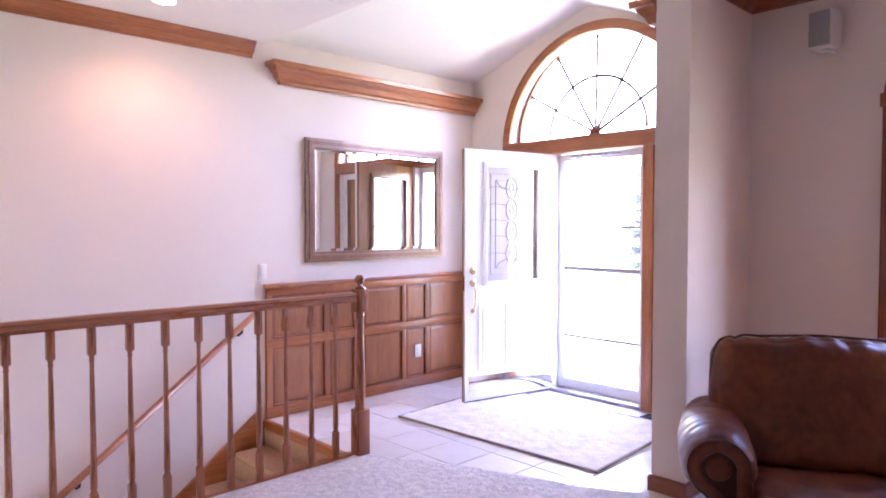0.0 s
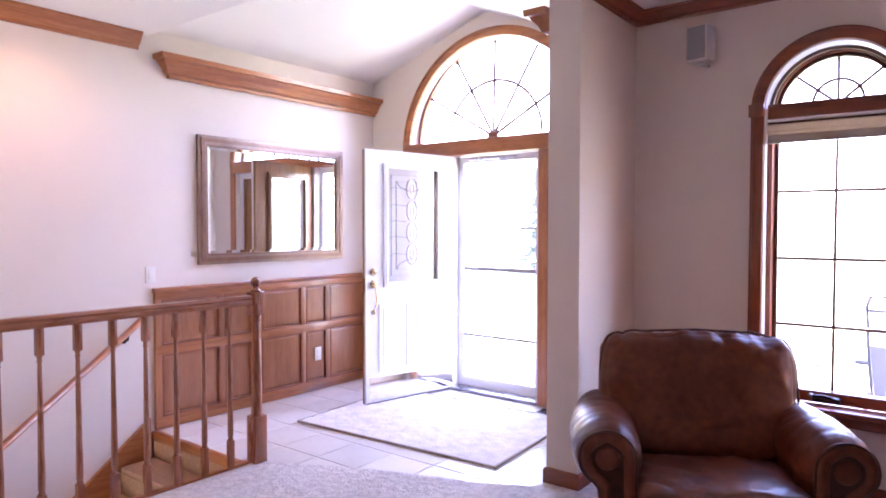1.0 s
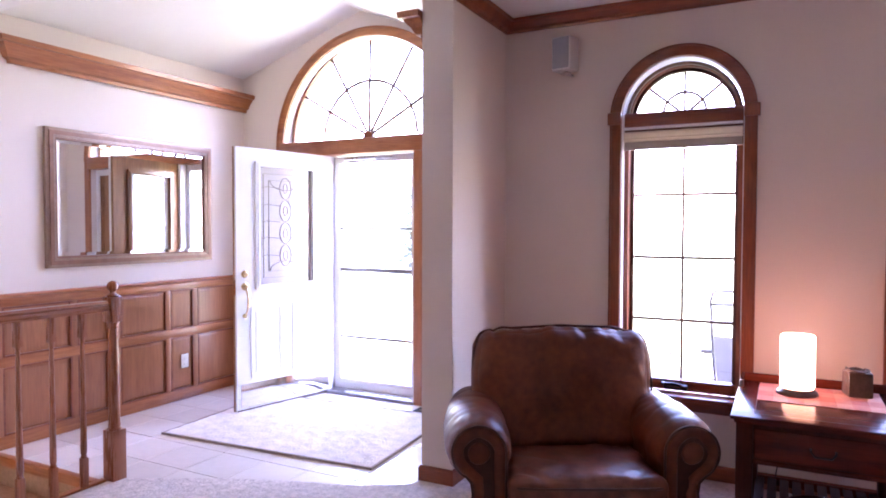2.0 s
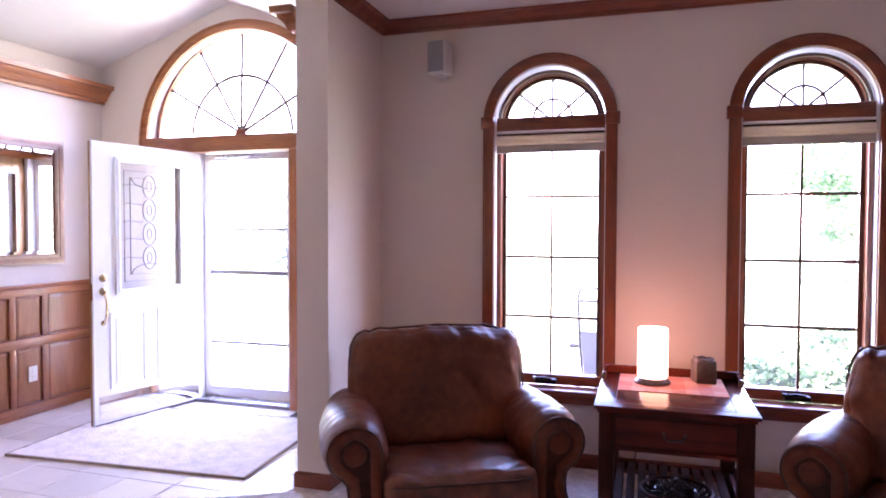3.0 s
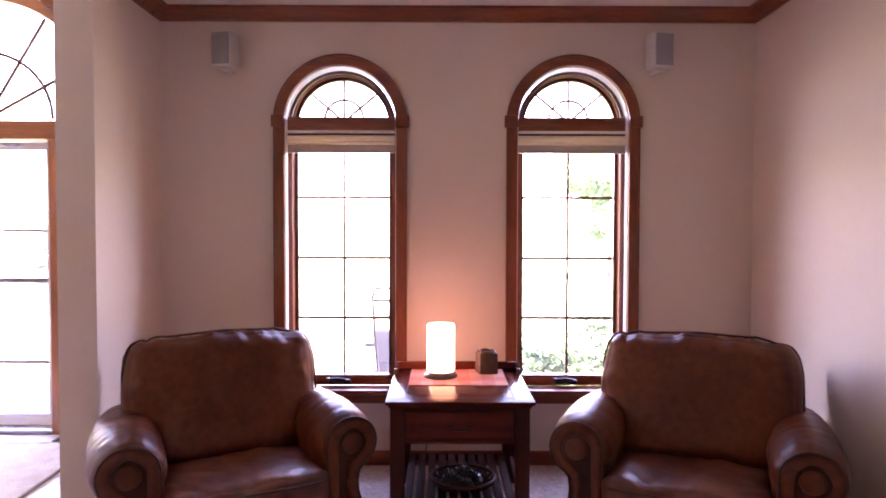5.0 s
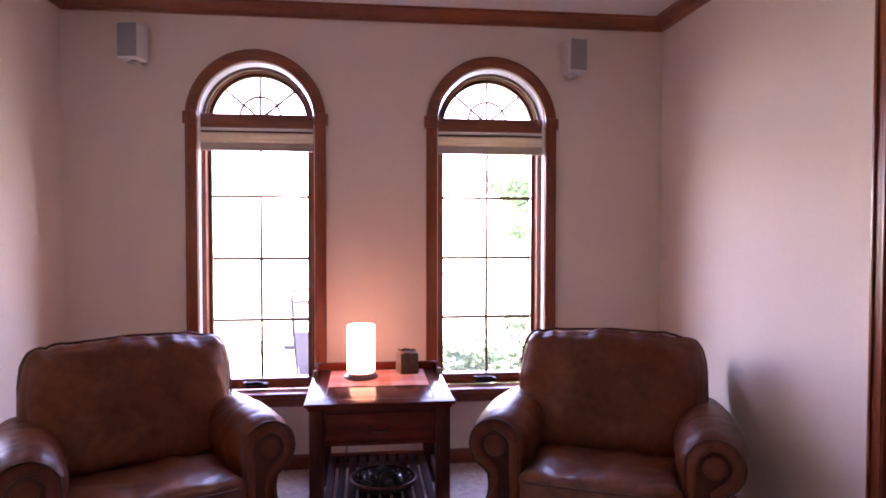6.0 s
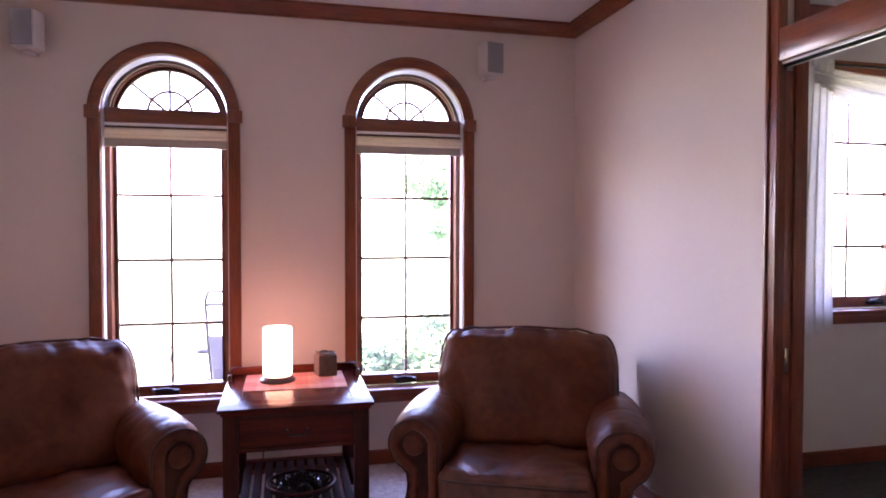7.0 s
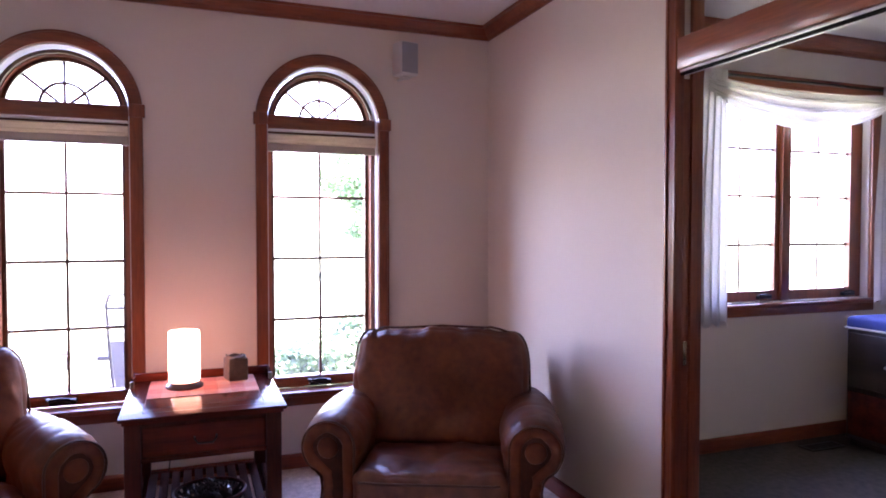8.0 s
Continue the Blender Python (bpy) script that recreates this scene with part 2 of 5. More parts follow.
def bm_box(bm, x0, x1, y0, y1, z0, z1, bevel=0.0, m=None):
    vs = [bm.verts.new((x, y, z)) for x in (x0, x1) for y in (y0, y1) for z in (z0, z1)]
    fs = [bm.faces.new([vs[i] for i in f]) for f in ((0, 1, 3, 2), (4, 6, 7, 5), (0, 4, 5, 1), (2, 3, 7, 6), (0, 2, 6, 4), (1, 5, 7, 3))]
    if bevel:
        es = {e for f in fs for e in f.edges}
        got = bmesh.ops.bevel(bm, geom=list(es), offset=bevel, segments=2, affect="EDGES", profile=0.5)
        vs = list({v for v in got["verts"]} | {v for v in vs if v.is_valid})
    if m is not None:
        bmesh.ops.transform(bm, matrix=m, verts=[v for v in vs if v.is_valid])
    return bm


def box(name, x0, x1, y0, y1, z0, z1, mat, parent=None, label="", bevel=0.003):
    return part(name, bm_box(bmesh.new(), x0, x1, y0, y1, z0, z1, bevel), mat, parent, label, "angle" if bevel else False)


def bm_prism(bm, outline, depth_from, depth_to, place):
    """Extrudes a closed outline of (u, v) between two depths; place(u, v, d) gives the point."""
    a = [bm.verts.new(place(u, v, depth_from)) for u, v in outline]
    b = [bm.verts.new(place(u, v, depth_to)) for u, v in outline]
    n = len(outline)
    bm.faces.new(a)
    bm.faces.new(b[::-1])
    for i in range(n):
        bm.faces.new((a[i], b[i], b[(i + 1) % n], a[(i + 1) % n]))
    return bm


def bm_strip(bm, inner, outer, d0, d1, place, closed=False):
    """A band between two matching lines, extruded between two depths."""
    n = len(inner)
    rings = [[bm.verts.new(place(*p, d)) for p in line] for line, d in ((inner, d0), (outer, d0), (outer, d1), (inner, d1))]
    for i in range(n if closed else n - 1):
        j = (i + 1) % n
        for k in range(4):
            bm.faces.new((rings[k][i], rings[k][j], rings[(k + 1) % 4][j], rings[(k + 1) % 4][i]))
    if not closed:
        for i in (0, n - 1):
            bm.faces.new([r[i] for r in rings])
    return bm


def bm_sweep(bm, path, profile, closed_path=False, side=None):
    """Sweeps a closed profile of (out, up) along a path of (x, y, z), mitred; out lies to the right of the way, up is +z."""
    n = len(path)
    pts = [Vector(p) for p in path]
    rings = []
    for i in range(n):
        a = (pts[i] - pts[i - 1]).normalized() if i or closed_path else None
        b = (pts[(i + 1) % n] - pts[i]).normalized() if i < n - 1 or closed_path else None
        a, b = a or b, b or a
        ra, rb = Vector((a.y, -a.x, 0)), Vector((b.y, -b.x, 0))
        r = (ra + rb).normalized()
        r = r / max(0.3, r.dot(ra))
        rings.append([bm.verts.new(pts[i] + r * u + Vector((0, 0, v))) for u, v in profile])
    k = len(profile)
    for i in range(n if closed_path else n - 1):
        for j in range(k):
            bm.faces.new((rings[i][j], rings[(i + 1) % n][j], rings[(i + 1) % n][(j + 1) % k], rings[i][(j + 1) % k]))
    if not closed_path:
        bm.faces.new(rings[0])
        bm.faces.new(rings[-1][::-1])
    return bm


def bm_tube(bm, path, r, seg=8, closed=False, taper=None):
    pts = [Vector(p) for p in path]
    n = len(pts)
    rings = []
    up = Vector((0.13, 0.21, 0.97)).normalized()
    for i in range(n):
        if closed:
            d = pts[(i + 1) % n] - pts[i - 1]
        else:
            d = pts[min(i + 1, n - 1)] - pts[max(i - 1, 0)]
        d.normalize()
        s = d.cross(up)
        if s.length < 0.05:
            s = d.cross(Vector((1, 0, 0)))
        s.normalize()
        t = s.cross(d)
        rad = r if taper is None else r * taper[i]
        rings.append([bm.verts.new(pts[i] + (s * math.cos(a) + t * math.sin(a)) * rad) for a in (2 * math.pi * q / seg for q in range(seg))])
    for i in range(n if closed else n - 1):
        for j in range(seg):
            bm.faces.new((rings[i][j], rings[(i + 1) % n][j], rings[(i + 1) % n][(j + 1) % seg], rings[i][(j + 1) % seg]))
    if not closed:
        bm.faces.new(rings[0])
        bm.faces.new(rings[-1][::-1])
    return bm


def bm_lathe(bm, profile, seg=20, at=(0, 0, 0), m=None):
    """Turns a profile of (radius, z) round the z axis."""
    base = Vector(at)
    rings, made = [], []
    for r, z in profile:
        ring = [bm.verts.new(base + Vector((r * math.cos(2 * math.pi * q / seg), r * math.sin(2 * math.pi * q / seg), z))) for q in range(seg)]
        rings.append(ring)
        made += ring
    for i in range(len(rings) - 1):
        for j in range(seg):
            bm.faces.new((rings[i][j], rings[i][(j + 1) % seg], rings[i + 1][(j + 1) % seg], rings[i + 1][j]))
    bm.faces.new(rings[0][::-1])
    bm.faces.new(rings[-1])
    if m is not None:
        bmesh.ops.transform(bm, matrix=m, verts=made)
    return bm


def bm_pad(bm, w, d, h, r, cuts=9, puff=(0, 0, 0), wob=0.0, m=None, seed=0.0):
    """A stuffed cushion: a rounded box that bulges by puff along x, y and z, with slight dents."""
    tmp = bmesh.new()
    bmesh.ops.create_cube(tmp, size=2.0)
    bmesh.ops.subdivide_edges(tmp, edges=tmp.edges[:], cuts=cuts, use_grid_fill=True)
    half = Vector((w / 2, d / 2, h / 2))
    for v in tmp.verts:
        c = v.co.copy()
        u = Vector((math.sin(c.x * math.pi / 2), math.sin(c.y * math.pi / 2), math.sin(c.z * math.pi / 2)))
        p = Vector((u.x * half.x, u.y * half.y, u.z * half.z))
        core = Vector([max(-(q - r), min(q - r, x)) for q, x in zip(half, p)])
        off = p - core
        if off.length > 1e-9:
            p = core + off.normalized() * r
        g = (1 - u.y ** 2) * (1 - u.z ** 2), (1 - u.x ** 2) * (1 - u.z ** 2), (1 - u.x ** 2) * (1 - u.y ** 2)
        p += Vector((math.copysign(puff[0] * g[0], u.x) if abs(u.x) > 0.3 else 0,
                     math.copysign(puff[1] * g[1], u.y) if abs(u.y) > 0.3 else 0,
                     math.copysign(puff[2] * g[2], u.z) if abs(u.z) > 0.3 else 0))
        if wob:
            p += Vector((1, 1, 1)) * wob * noise.noise(p * 7 + Vector((seed, 0, 0)))
        v.co = m @ p if m is not None else p
    me = bpy.data.meshes.new("pad")
    tmp.to_mesh(me)
    tmp.free()
    bm.from_mesh(me)
    bpy.data.meshes.remove(me)
    return bm


def arc(cu, cv, r, a0, a1, n):
    return [(cu + r * math.cos(radians(a0 + (a1 - a0) * i / n)), cv + r * math.sin(radians(a0 + (a1 - a0) * i / n))) for i in range(n + 1)]


def on_x(x):
    return lambda u, v, d: (x + d, u, v)


def on_y(y):
    return lambda u, v, d: (u, y + d, v)


# ---------------------------------------------------------------- structure
XW, YL, YR, XD, XO, CZ = 4.107, 4.507, -1.87, 4.715, 3.458, 2.74
PY0, PY1, PX = 1.672, 1.862, 3.343          # partition: both faces and its free end
BACK, DEPTH = -4.0, 0.16
W1, W2, WHALF, SPRING, SILL = 0.602, -0.787, 0.335, 2.075, 0.47
DC, DR, DZ = 3.15, 0.88, 2.125              # entry: middle, arch radius, arch springing


def structure(ob, label, category):
    return tagged(ob, label, category, kind="structure")


def wall_bits(bm, u0, u1, z0, z1, openings, place, d0, d1):
    """A wall from u0 to u1 with openings (a, b, sill, head, radius); radius 0 is a flat head."""
    u = u0
    for a, b, sill, head, r in sorted(openings):
        bm_prism(bm, [(u, z0), (a, z0), (a, z1), (u, z1)], d0, d1, place)
        if sill > z0:
            bm_prism(bm, [(a, z0), (b, z0), (b, sill), (a, sill)], d0, d1, place)
        if r:
            line = arc((a + b) / 2, head, r, 180, 0, 28)
            for (p, q), (s, t) in zip(line, line[1:]):
                bm_prism(bm, [(p, q), (s, t), (s, z1), (p, z1)], d0, d1, place)
        else:
            bm_prism(bm, [(a, head), (b, head), (b, z1), (a, z1)], d0, d1, place)
        u = b
    bm_prism(bm, [(u, z0), (u1, z0), (u1, z1), (u, z1)], d0, d1, place)
    bmesh.ops.remove_doubles(bm, verts=bm.verts, dist=0.0005)
    return bm


# window wall of the sitting room
structure(part("wall_east", wall_bits(bmesh.new(), YR, PY0, -0.3, 3.6, [(W2 - WHALF, W2 + WHALF, SILL - 0.03, SPRING, WHALF), (W1 - WHALF, W1 + WHALF, SILL - 0.03, SPRING, WHALF)],
               on_x(XW), 0, DEPTH), BEIGE), "warm off-white painted wall with two arched windows", "wall")
# entry wall with the wide arched opening
structure(part("wall_entry", wall_bits(bmesh.new(), PY1, YL, -0.3, 3.6, [(DC - DR, DC + DR, -0.29, DZ, DR)], on_x(XD), 0, DEPTH), PAINT),
          "off-white painted gable wall around the arched entry", "wall")
structure(part("wall_entry_return", bm_box(bmesh.new(), PX, XD + DEPTH, PY0, PY1, 0, 3.6), BEIGE), "off-white painted partition between entry and sitting room", "wall")
structure(part("wall_north", bm_box(bmesh.new(), BACK, XD + DEPTH, YL, YL + DEPTH, -2.9, 3.6), PAINT), "off-white painted wall along the stairs", "wall")
# wall with the wide cased opening to the office
JX0, JX1, CASE, HEAD, HEADTOP = 0.40, 2.335, 2.272, 2.067, 2.19
structure(part("wall_south", wall_bits(bmesh.new(), BACK, XW + DEPTH, 0, 3.0, [(JX0, JX1, 0, 2.62, 0)], on_y(YR), -0.15, 0), BEIGE),
          "off-white painted wall with a wide cased opening", "wall")
# Invented opening and translucent sheet out of view, letting in soft warm fill.
BW = (-1.45, 1.5, 0.45, 2.4)
structure(part("wall_west", wall_bits(bmesh.new(), YR - 3.6, YL, -0.3, 3.0, [(*BW, 0)], on_x(BACK), -0.16, 0), PAINT),
          "off-white painted wall behind the sitting area", "wall")
bm = bmesh.new()
bm_box(bm, BACK - 0.075, BACK - 0.07, BW[0] + 0.002, BW[1] - 0.002, BW[2] + 0.002, BW[3] - 0.002)
structure(part("window_back", bm, FILLSHEET), "unseen opening with a translucent sheet added for fill light", "window")
# office
OY = -5.5
structure(part("office_wall_east", wall_bits(bmesh.new(), OY, YR - 0.15, -0.3, 3.0, [(-4.54, -3.04, 0.95, 2.36, 0)], on_x(XO), 0, DEPTH), PAINT),
          "shaded off-white office wall with a double window", "wall")
structure(part("office_wall_south", bm_box(bmesh.new(), BACK, XO + DEPTH, OY - 0.12, OY, -0.1, 3.0), PAINT), "off-white office wall", "wall")
# ceilings
FLAT_END = 2.49
bm = bmesh.new()
bm_box(bm, BACK, FLAT_END, OY, YL, CZ, CZ + 0.02)
bm_box(bm, FLAT_END, XW, OY, PY1 - 0.1, CZ, CZ + 0.02)
structure(part("ceiling", bm, CEIL), "flat white textured ceiling", "ceiling")
RIDGE_Y, RIDGE_Z = (YL + PY1) / 2 + 0.03, 3.22
bm = bmesh.new()
bm_prism(bm, [(YL, 2.785), (RIDGE_Y, RIDGE_Z), (PY1 - 0.1, 2.72 - 0.04), (PY1 - 0.1, 2.8), (RIDGE_Y, RIDGE_Z + 0.05), (YL, 2.84)], FLAT_END, XD + 0.02, on_x(0))
bm_prism(bm, [(YL, CZ + 0.02), (PY1 - 0.1, CZ + 0.02), (PY1 - 0.1, 3.4), (YL, 3.4)], FLAT_END - 0.06, FLAT_END, on_x(0))
structure(part("ceiling_vault", bm, CEIL), "white vaulted ceiling over the entry", "ceiling")
# Unseen deck added to block sun; its deep west overhang shades the back opening.
bm = bmesh.new()
bm_prism(bm, [(BACK - 2.6, OY - 0.4), (XO + 0.3, OY - 0.4), (XO + 0.3, YR - 0.3), (XW + 0.3, YR - 0.3), (XW + 0.3, PY0), (XD + 0.5, PY0), (XD + 0.5, YL + 0.5), (BACK - 2.6, YL + 0.5)],
         3.42, 3.5, lambda u, v, d: (u, v, d))
structure(part("roof", bm, STUCCO), "unseen sun-blocking roof deck above the ceilings", "roof")

# floors
bm = bmesh.new()
bm_box(bm, BACK, XW, YR, PY0, -0.12, -0.012)
bm_box(bm, BACK, 2.50, PY0, 3.405, -0.12, -0.012)
structure(part("floor", bm, GROUT), "subfloor under the carpet and tile", "floor")
bm = bmesh.new()
bm_box(bm, 2.50, XD + DEPTH, PY0, YL, -0.12, -0.012)
ENTRY = structure(part("floor_entry", bm, GROUT), "pale ceramic tile floor of the entry", "floor")
# carpet with the slanting edge against the tile
edge = [(2.56, 3.405), (2.68, 3.17), (2.84, 2.87), (2.97, 2.545), (3.10, 2.16), (3.25, 1.89), (PX, PY1)]
outline = [(BACK, YR), (XW, YR), (XW, PY0), (PX, PY0)] + edge[::-1] + [(BACK, 3.405)]
bm = bmesh.new()
f = bm_prism(bm, outline, -0.012, 0.008, lambda u, v, d: (u, v, d))
structure(part("carpet", bm, CARPET), "beige looped wall-to-wall carpet", "carpet")
structure(part("floor_office", bm_box(bmesh.new(), BACK, XO, OY, YR, -0.12, 0.004), OFFICECARPET), "very dark brown office carpet", "carpet")

# stairs going down along the north wall
RISE, GO, NST = 0.18, 0.235, 12
stairs = empty("stairs", pose(2.5, 3.42, 0), "carpeted stairs going down beside the entry", "stairs", kind="structure")
for i in range(NST):
    x1, z = -GO * i, -RISE * (i + 1)
    bm = bmesh.new()
    bm_box(bm, x1 - GO - 0.02, x1, 0.03, YL - 3.42 - 0.03, z - 0.04, z, 0.012)
    bm_box(bm, x1 - 0.02, x1 - 0.004, 0.03, YL - 3.42 - 0.03, z, z + RISE - 0.041)
    part("step", bm, STAIRCARPET, stairs, "", "angle")
box("nosing", -0.035, 0.012, 0.0, YL - 3.42 - 0.032, -0.055, 0.006, OAK_Y, stairs, "oak nosing at the top step", 0.006)
for y0 in (0.0, YL - 3.42 - 0.03):
    bm = bmesh.new()
    up_by = 0.10 if y0 else -0.06
    bm_prism(bm, [(-0.036, up_by), (-0.036, -0.30), (-GO * NST, -0.30 - RISE * NST), (-GO * NST, up_by - RISE * NST)], y0, y0 + 0.028, lambda u, v, d: (u, d, v))
    part("skirt_board", bm, OAK_X, stairs)
structure(part("stair_wall", bm_box(bmesh.new(), BACK, 2.50, 3.30, 3.405, -2.9, -0.125), PAINT), "painted wall below the stair landing", "wall")
structure(part("stair_floor", bm_box(bmesh.new(), BACK, 2.6, 3.3, YL, -2.95, -2.85), STAIRCARPET), "carpeted floor at the foot of the stairs", "floor")
structure(part("stair_end", bm_box(bmesh.new(), 2.5, 2.6, 3.405, YL, -2.9, -0.125), PAINT), "painted wall under the entry floor", "wall")
structure(part("floor_trim", bm_box(bmesh.new(), BACK, 2.50, 3.405, 3.445, -0.14, 0.022, 0.004), OAK_X), "oak board edging the stair opening", "trim")

# ---------------------------------------------------------------- trim
CROWN = [(0, 0), (0.012, 0), (0.016, 0.012), (0.035, 0.022), (0.055, 0.05), (0.062, 0.058), (0.075, 0.06), (0.078, 0.075), (0, 0.075)]


def crown(name, path, label, mat):
    ob = part(name, bm_sweep(bmesh.new(), path, CROWN), mat)
    return structure(ob, label, "crown moulding")


cz = CZ - 0.076
crown("crown_moulding", [(PX, PY0, cz), (XW, PY0, cz), (XW, YR, cz), (JX0 - 4, YR, cz)], "dark cherry crown moulding below the ceiling", TRIM_Y)
CROWN = [(0, -0.035), (0.012, -0.035), (0.016, -0.012), (0.035, 0.0), (0.062, 0.045), (0.075, 0.06), (0.078, 0.075), (0, 0.075)]
crown("crown_moulding", [(BACK, YL, cz), (2.42, YL, cz)], "honey oak crown moulding along the stair wall", OAK_X)
crown("crown_moulding", [(XO, YR - 0.15, cz), (XO, OY, cz)], "dark cherry crown moulding in the office", TRIM_Y)
BASE = [(0, 0), (0.014, 0), (0.014, 0.075), (0.008, 0.088), (0, 0.09)]


def baseboard(path, mat, label="reddish oak baseboard"):
    return structure(part("baseboard", bm_sweep(bmesh.new(), [(x, y, 0.004) for x, y in path], BASE), mat), label, "baseboard")


baseboard([(XD, PY1), (PX, PY1), (PX, PY0), (XW, PY0), (XW, YR), (2.34, YR)], TRIM_Y)
baseboard([(XO, YR - 0.15), (XO, OY)], TRIM_Y, "dark reddish baseboard in the office")

# ledges of moulding high on the entry's side walls
LEDGE = [(0, 0), (0.018, 0), (0.022, 0.022), (0.045, 0.034), (0.062, 0.07), (0.088, 0.098), (0.096, 0.112), (0.118, 0.116), (0.122, 0.15), (0, 0.15)]


def ledge(path, label):
    return structure(part("display_ledge", bm_sweep(bmesh.new(), path, LEDGE), OAK_X), label, "ledge")


ledge([(2.645, YL, 2.474), (2.645, YL - 0.015, 2.474), (XD, YL - 0.015, 2.474)], "honey oak moulded ledge high on the wall")
ledge([(XD, PY1 + 0.015, 2.474), (PX + 0.07, PY1 + 0.015, 2.474), (PX + 0.07, PY1, 2.474)], "honey oak moulded ledge above the partition")


# ---------------------------------------------------------------- arched sitting-room windows
def arched_window(name, cy):
    win = empty(name, pose(XW, cy, 0), "tall arched cherry-trimmed casement window with a raised blind", "window", "arched windows", "structure")
    P = on_x(0)
    ro, ri = 0.398, 0.333
    # casing: two legs and the arch
    for s in (-1, 1):
        bm = bmesh.new()
        bm_prism(bm, [(s * ri, SILL), (s * ro, SILL), (s * ro, SPRING - 0.035), (s * ri, SPRING - 0.035)], -0.024, 0.0, P)
        bm_prism(bm, [(s * (ro - 0.012), SILL), (s * (ro - 0.002), SILL), (s * (ro - 0.002), SPRING - 0.035), (s * (ro - 0.012), SPRING - 0.035)], -0.03, -0.024, P)
        part("casing", bm, TRIM_Z, win)
        box("impost_block", -0.034, 0.0, s * ri - 0.003 if s > 0 else -ro - 0.012, ro + 0.012 if s > 0 else -ri + 0.003, SPRING - 0.035, SPRING + 0.035, TRIM_Z, win, bevel=0.004)
    bm = bmesh.new()
    bm_strip(bm, arc(0, SPRING, ri, 5, 175, 32), arc(0, SPRING, ro, 5, 175, 32), -0.024, 0.0, P)
    bm_strip(bm, arc(0, SPRING, ro - 0.012, 5, 175, 32), arc(0, SPRING, ro - 0.002, 5, 175, 32), -0.03, -0.024, P)
    part("arch_casing", bm, TRIM_Y, win, "", "angle")
    # stool and apron
    box("stool", -0.045, 0.095, -ro - 0.03, ro + 0.03, SILL - 0.028, SILL, TRIM_Y, win, "cherry window stool", 0.006)
    box("apron", -0.018, 0.0, -ro, ro, SILL - 0.085, SILL - 0.029, TRIM_Y, win)
    # pale reveal
    bm = bmesh.new()
    line = [(ri, SILL)] + arc(0, SPRING, ri, 0, 180, 32) + [(-ri, SILL)]
    line2 = [(ri - 0.006, SILL)] + arc(0, SPRING, ri - 0.006, 0, 180, 32) + [(-ri + 0.006, SILL)]
    bm_strip(bm, line2, line, 0.0, 0.14, P)
    part("reveal", bm, WHITE, win, "pale painted reveal", "angle")
    # fixed arch light
    AZ = SPRING - 0.008
    ra, rg = 0.327, 0.278
    bm = bmesh.new()
    bm_strip(bm, arc(0, AZ, ra - 0.022, 8, 172, 32), arc(0, AZ, ra - 0.004, 8, 172, 32), 0.055, 0.18, P)
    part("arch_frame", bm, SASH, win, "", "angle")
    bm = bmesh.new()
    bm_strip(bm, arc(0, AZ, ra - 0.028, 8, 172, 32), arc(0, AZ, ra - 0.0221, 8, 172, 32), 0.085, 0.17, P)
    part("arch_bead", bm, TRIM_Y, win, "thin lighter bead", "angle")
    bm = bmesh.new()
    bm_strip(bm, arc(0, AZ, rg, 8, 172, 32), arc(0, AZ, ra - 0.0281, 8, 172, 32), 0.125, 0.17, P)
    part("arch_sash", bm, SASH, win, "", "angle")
    box("transom_rail", 0.045, 0.18, -0.327, 0.327, SPRING - 0.045, SPRING + 0.037, TRIM_Y, win, bevel=0.004)
    bm = bmesh.new()
    for a in (45, 90, 135):
        c, s = math.cos(radians(a)), math.sin(radians(a))
        bm_tube(bm, [(0.154, 0.02 * c, SPRING + 0.037), (0.154, rg * c, AZ + rg * s)], 0.0092, 6)
    bm_tube(bm, [(0.154, u, v) for u, v in arc(0, SPRING + 0.037, 0.12, 0, 180, 20)], 0.0092, 6)
    part("arch_muntins", bm, SASH, win)
    bm = bmesh.new()
    bm_prism(bm, arc(0, AZ, rg + 0.004, 7, 173, 28), 0.163, 0.166, P)
    part("pane", bm, GLASS, win).visible_shadow = False
    # casement sash
    top = SPRING - 0.045
    for s in (-1, 1):
        bm = bmesh.new()
        bm_prism(bm, [(s * 0.327, SILL), (s * 0.327, top), (s * 0.302, top), (s * 0.302, SILL)], 0.06, 0.18, P)
        part("frame_stile", bm, TRIM_Z, win)
        bm = bmesh.new()
        bm_prism(bm, [(s * 0.302, SILL + 0.01), (s * 0.302, top), (s * 0.280, top), (s * 0.280, SILL + 0.01)], 0.125, 0.17, P)
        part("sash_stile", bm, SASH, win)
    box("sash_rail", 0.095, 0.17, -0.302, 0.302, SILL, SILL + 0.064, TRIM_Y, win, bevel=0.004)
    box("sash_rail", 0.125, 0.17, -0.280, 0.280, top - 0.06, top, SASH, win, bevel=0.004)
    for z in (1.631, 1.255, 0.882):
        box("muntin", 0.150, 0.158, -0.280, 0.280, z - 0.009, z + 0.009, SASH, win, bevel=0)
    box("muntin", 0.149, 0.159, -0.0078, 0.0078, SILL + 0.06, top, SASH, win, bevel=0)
    box("pane", 0.163, 0.166, -0.285, 0.285, SILL + 0.05, top, GLASS, win, bevel=0).visible_shadow = False
    # operator crank: cover, folded arm and knob
    bm = bmesh.new()
    bm_box(bm, 0.045, 0.095, -0.05, 0.085, SILL + 0.012, SILL + 0.046, 0.012)
    bm_tube(bm, [(0.042, -0.02, SILL + 0.046), (0.034, 0.03, SILL + 0.054), (0.036, 0.075, SILL + 0.047)], 0.008, 8)
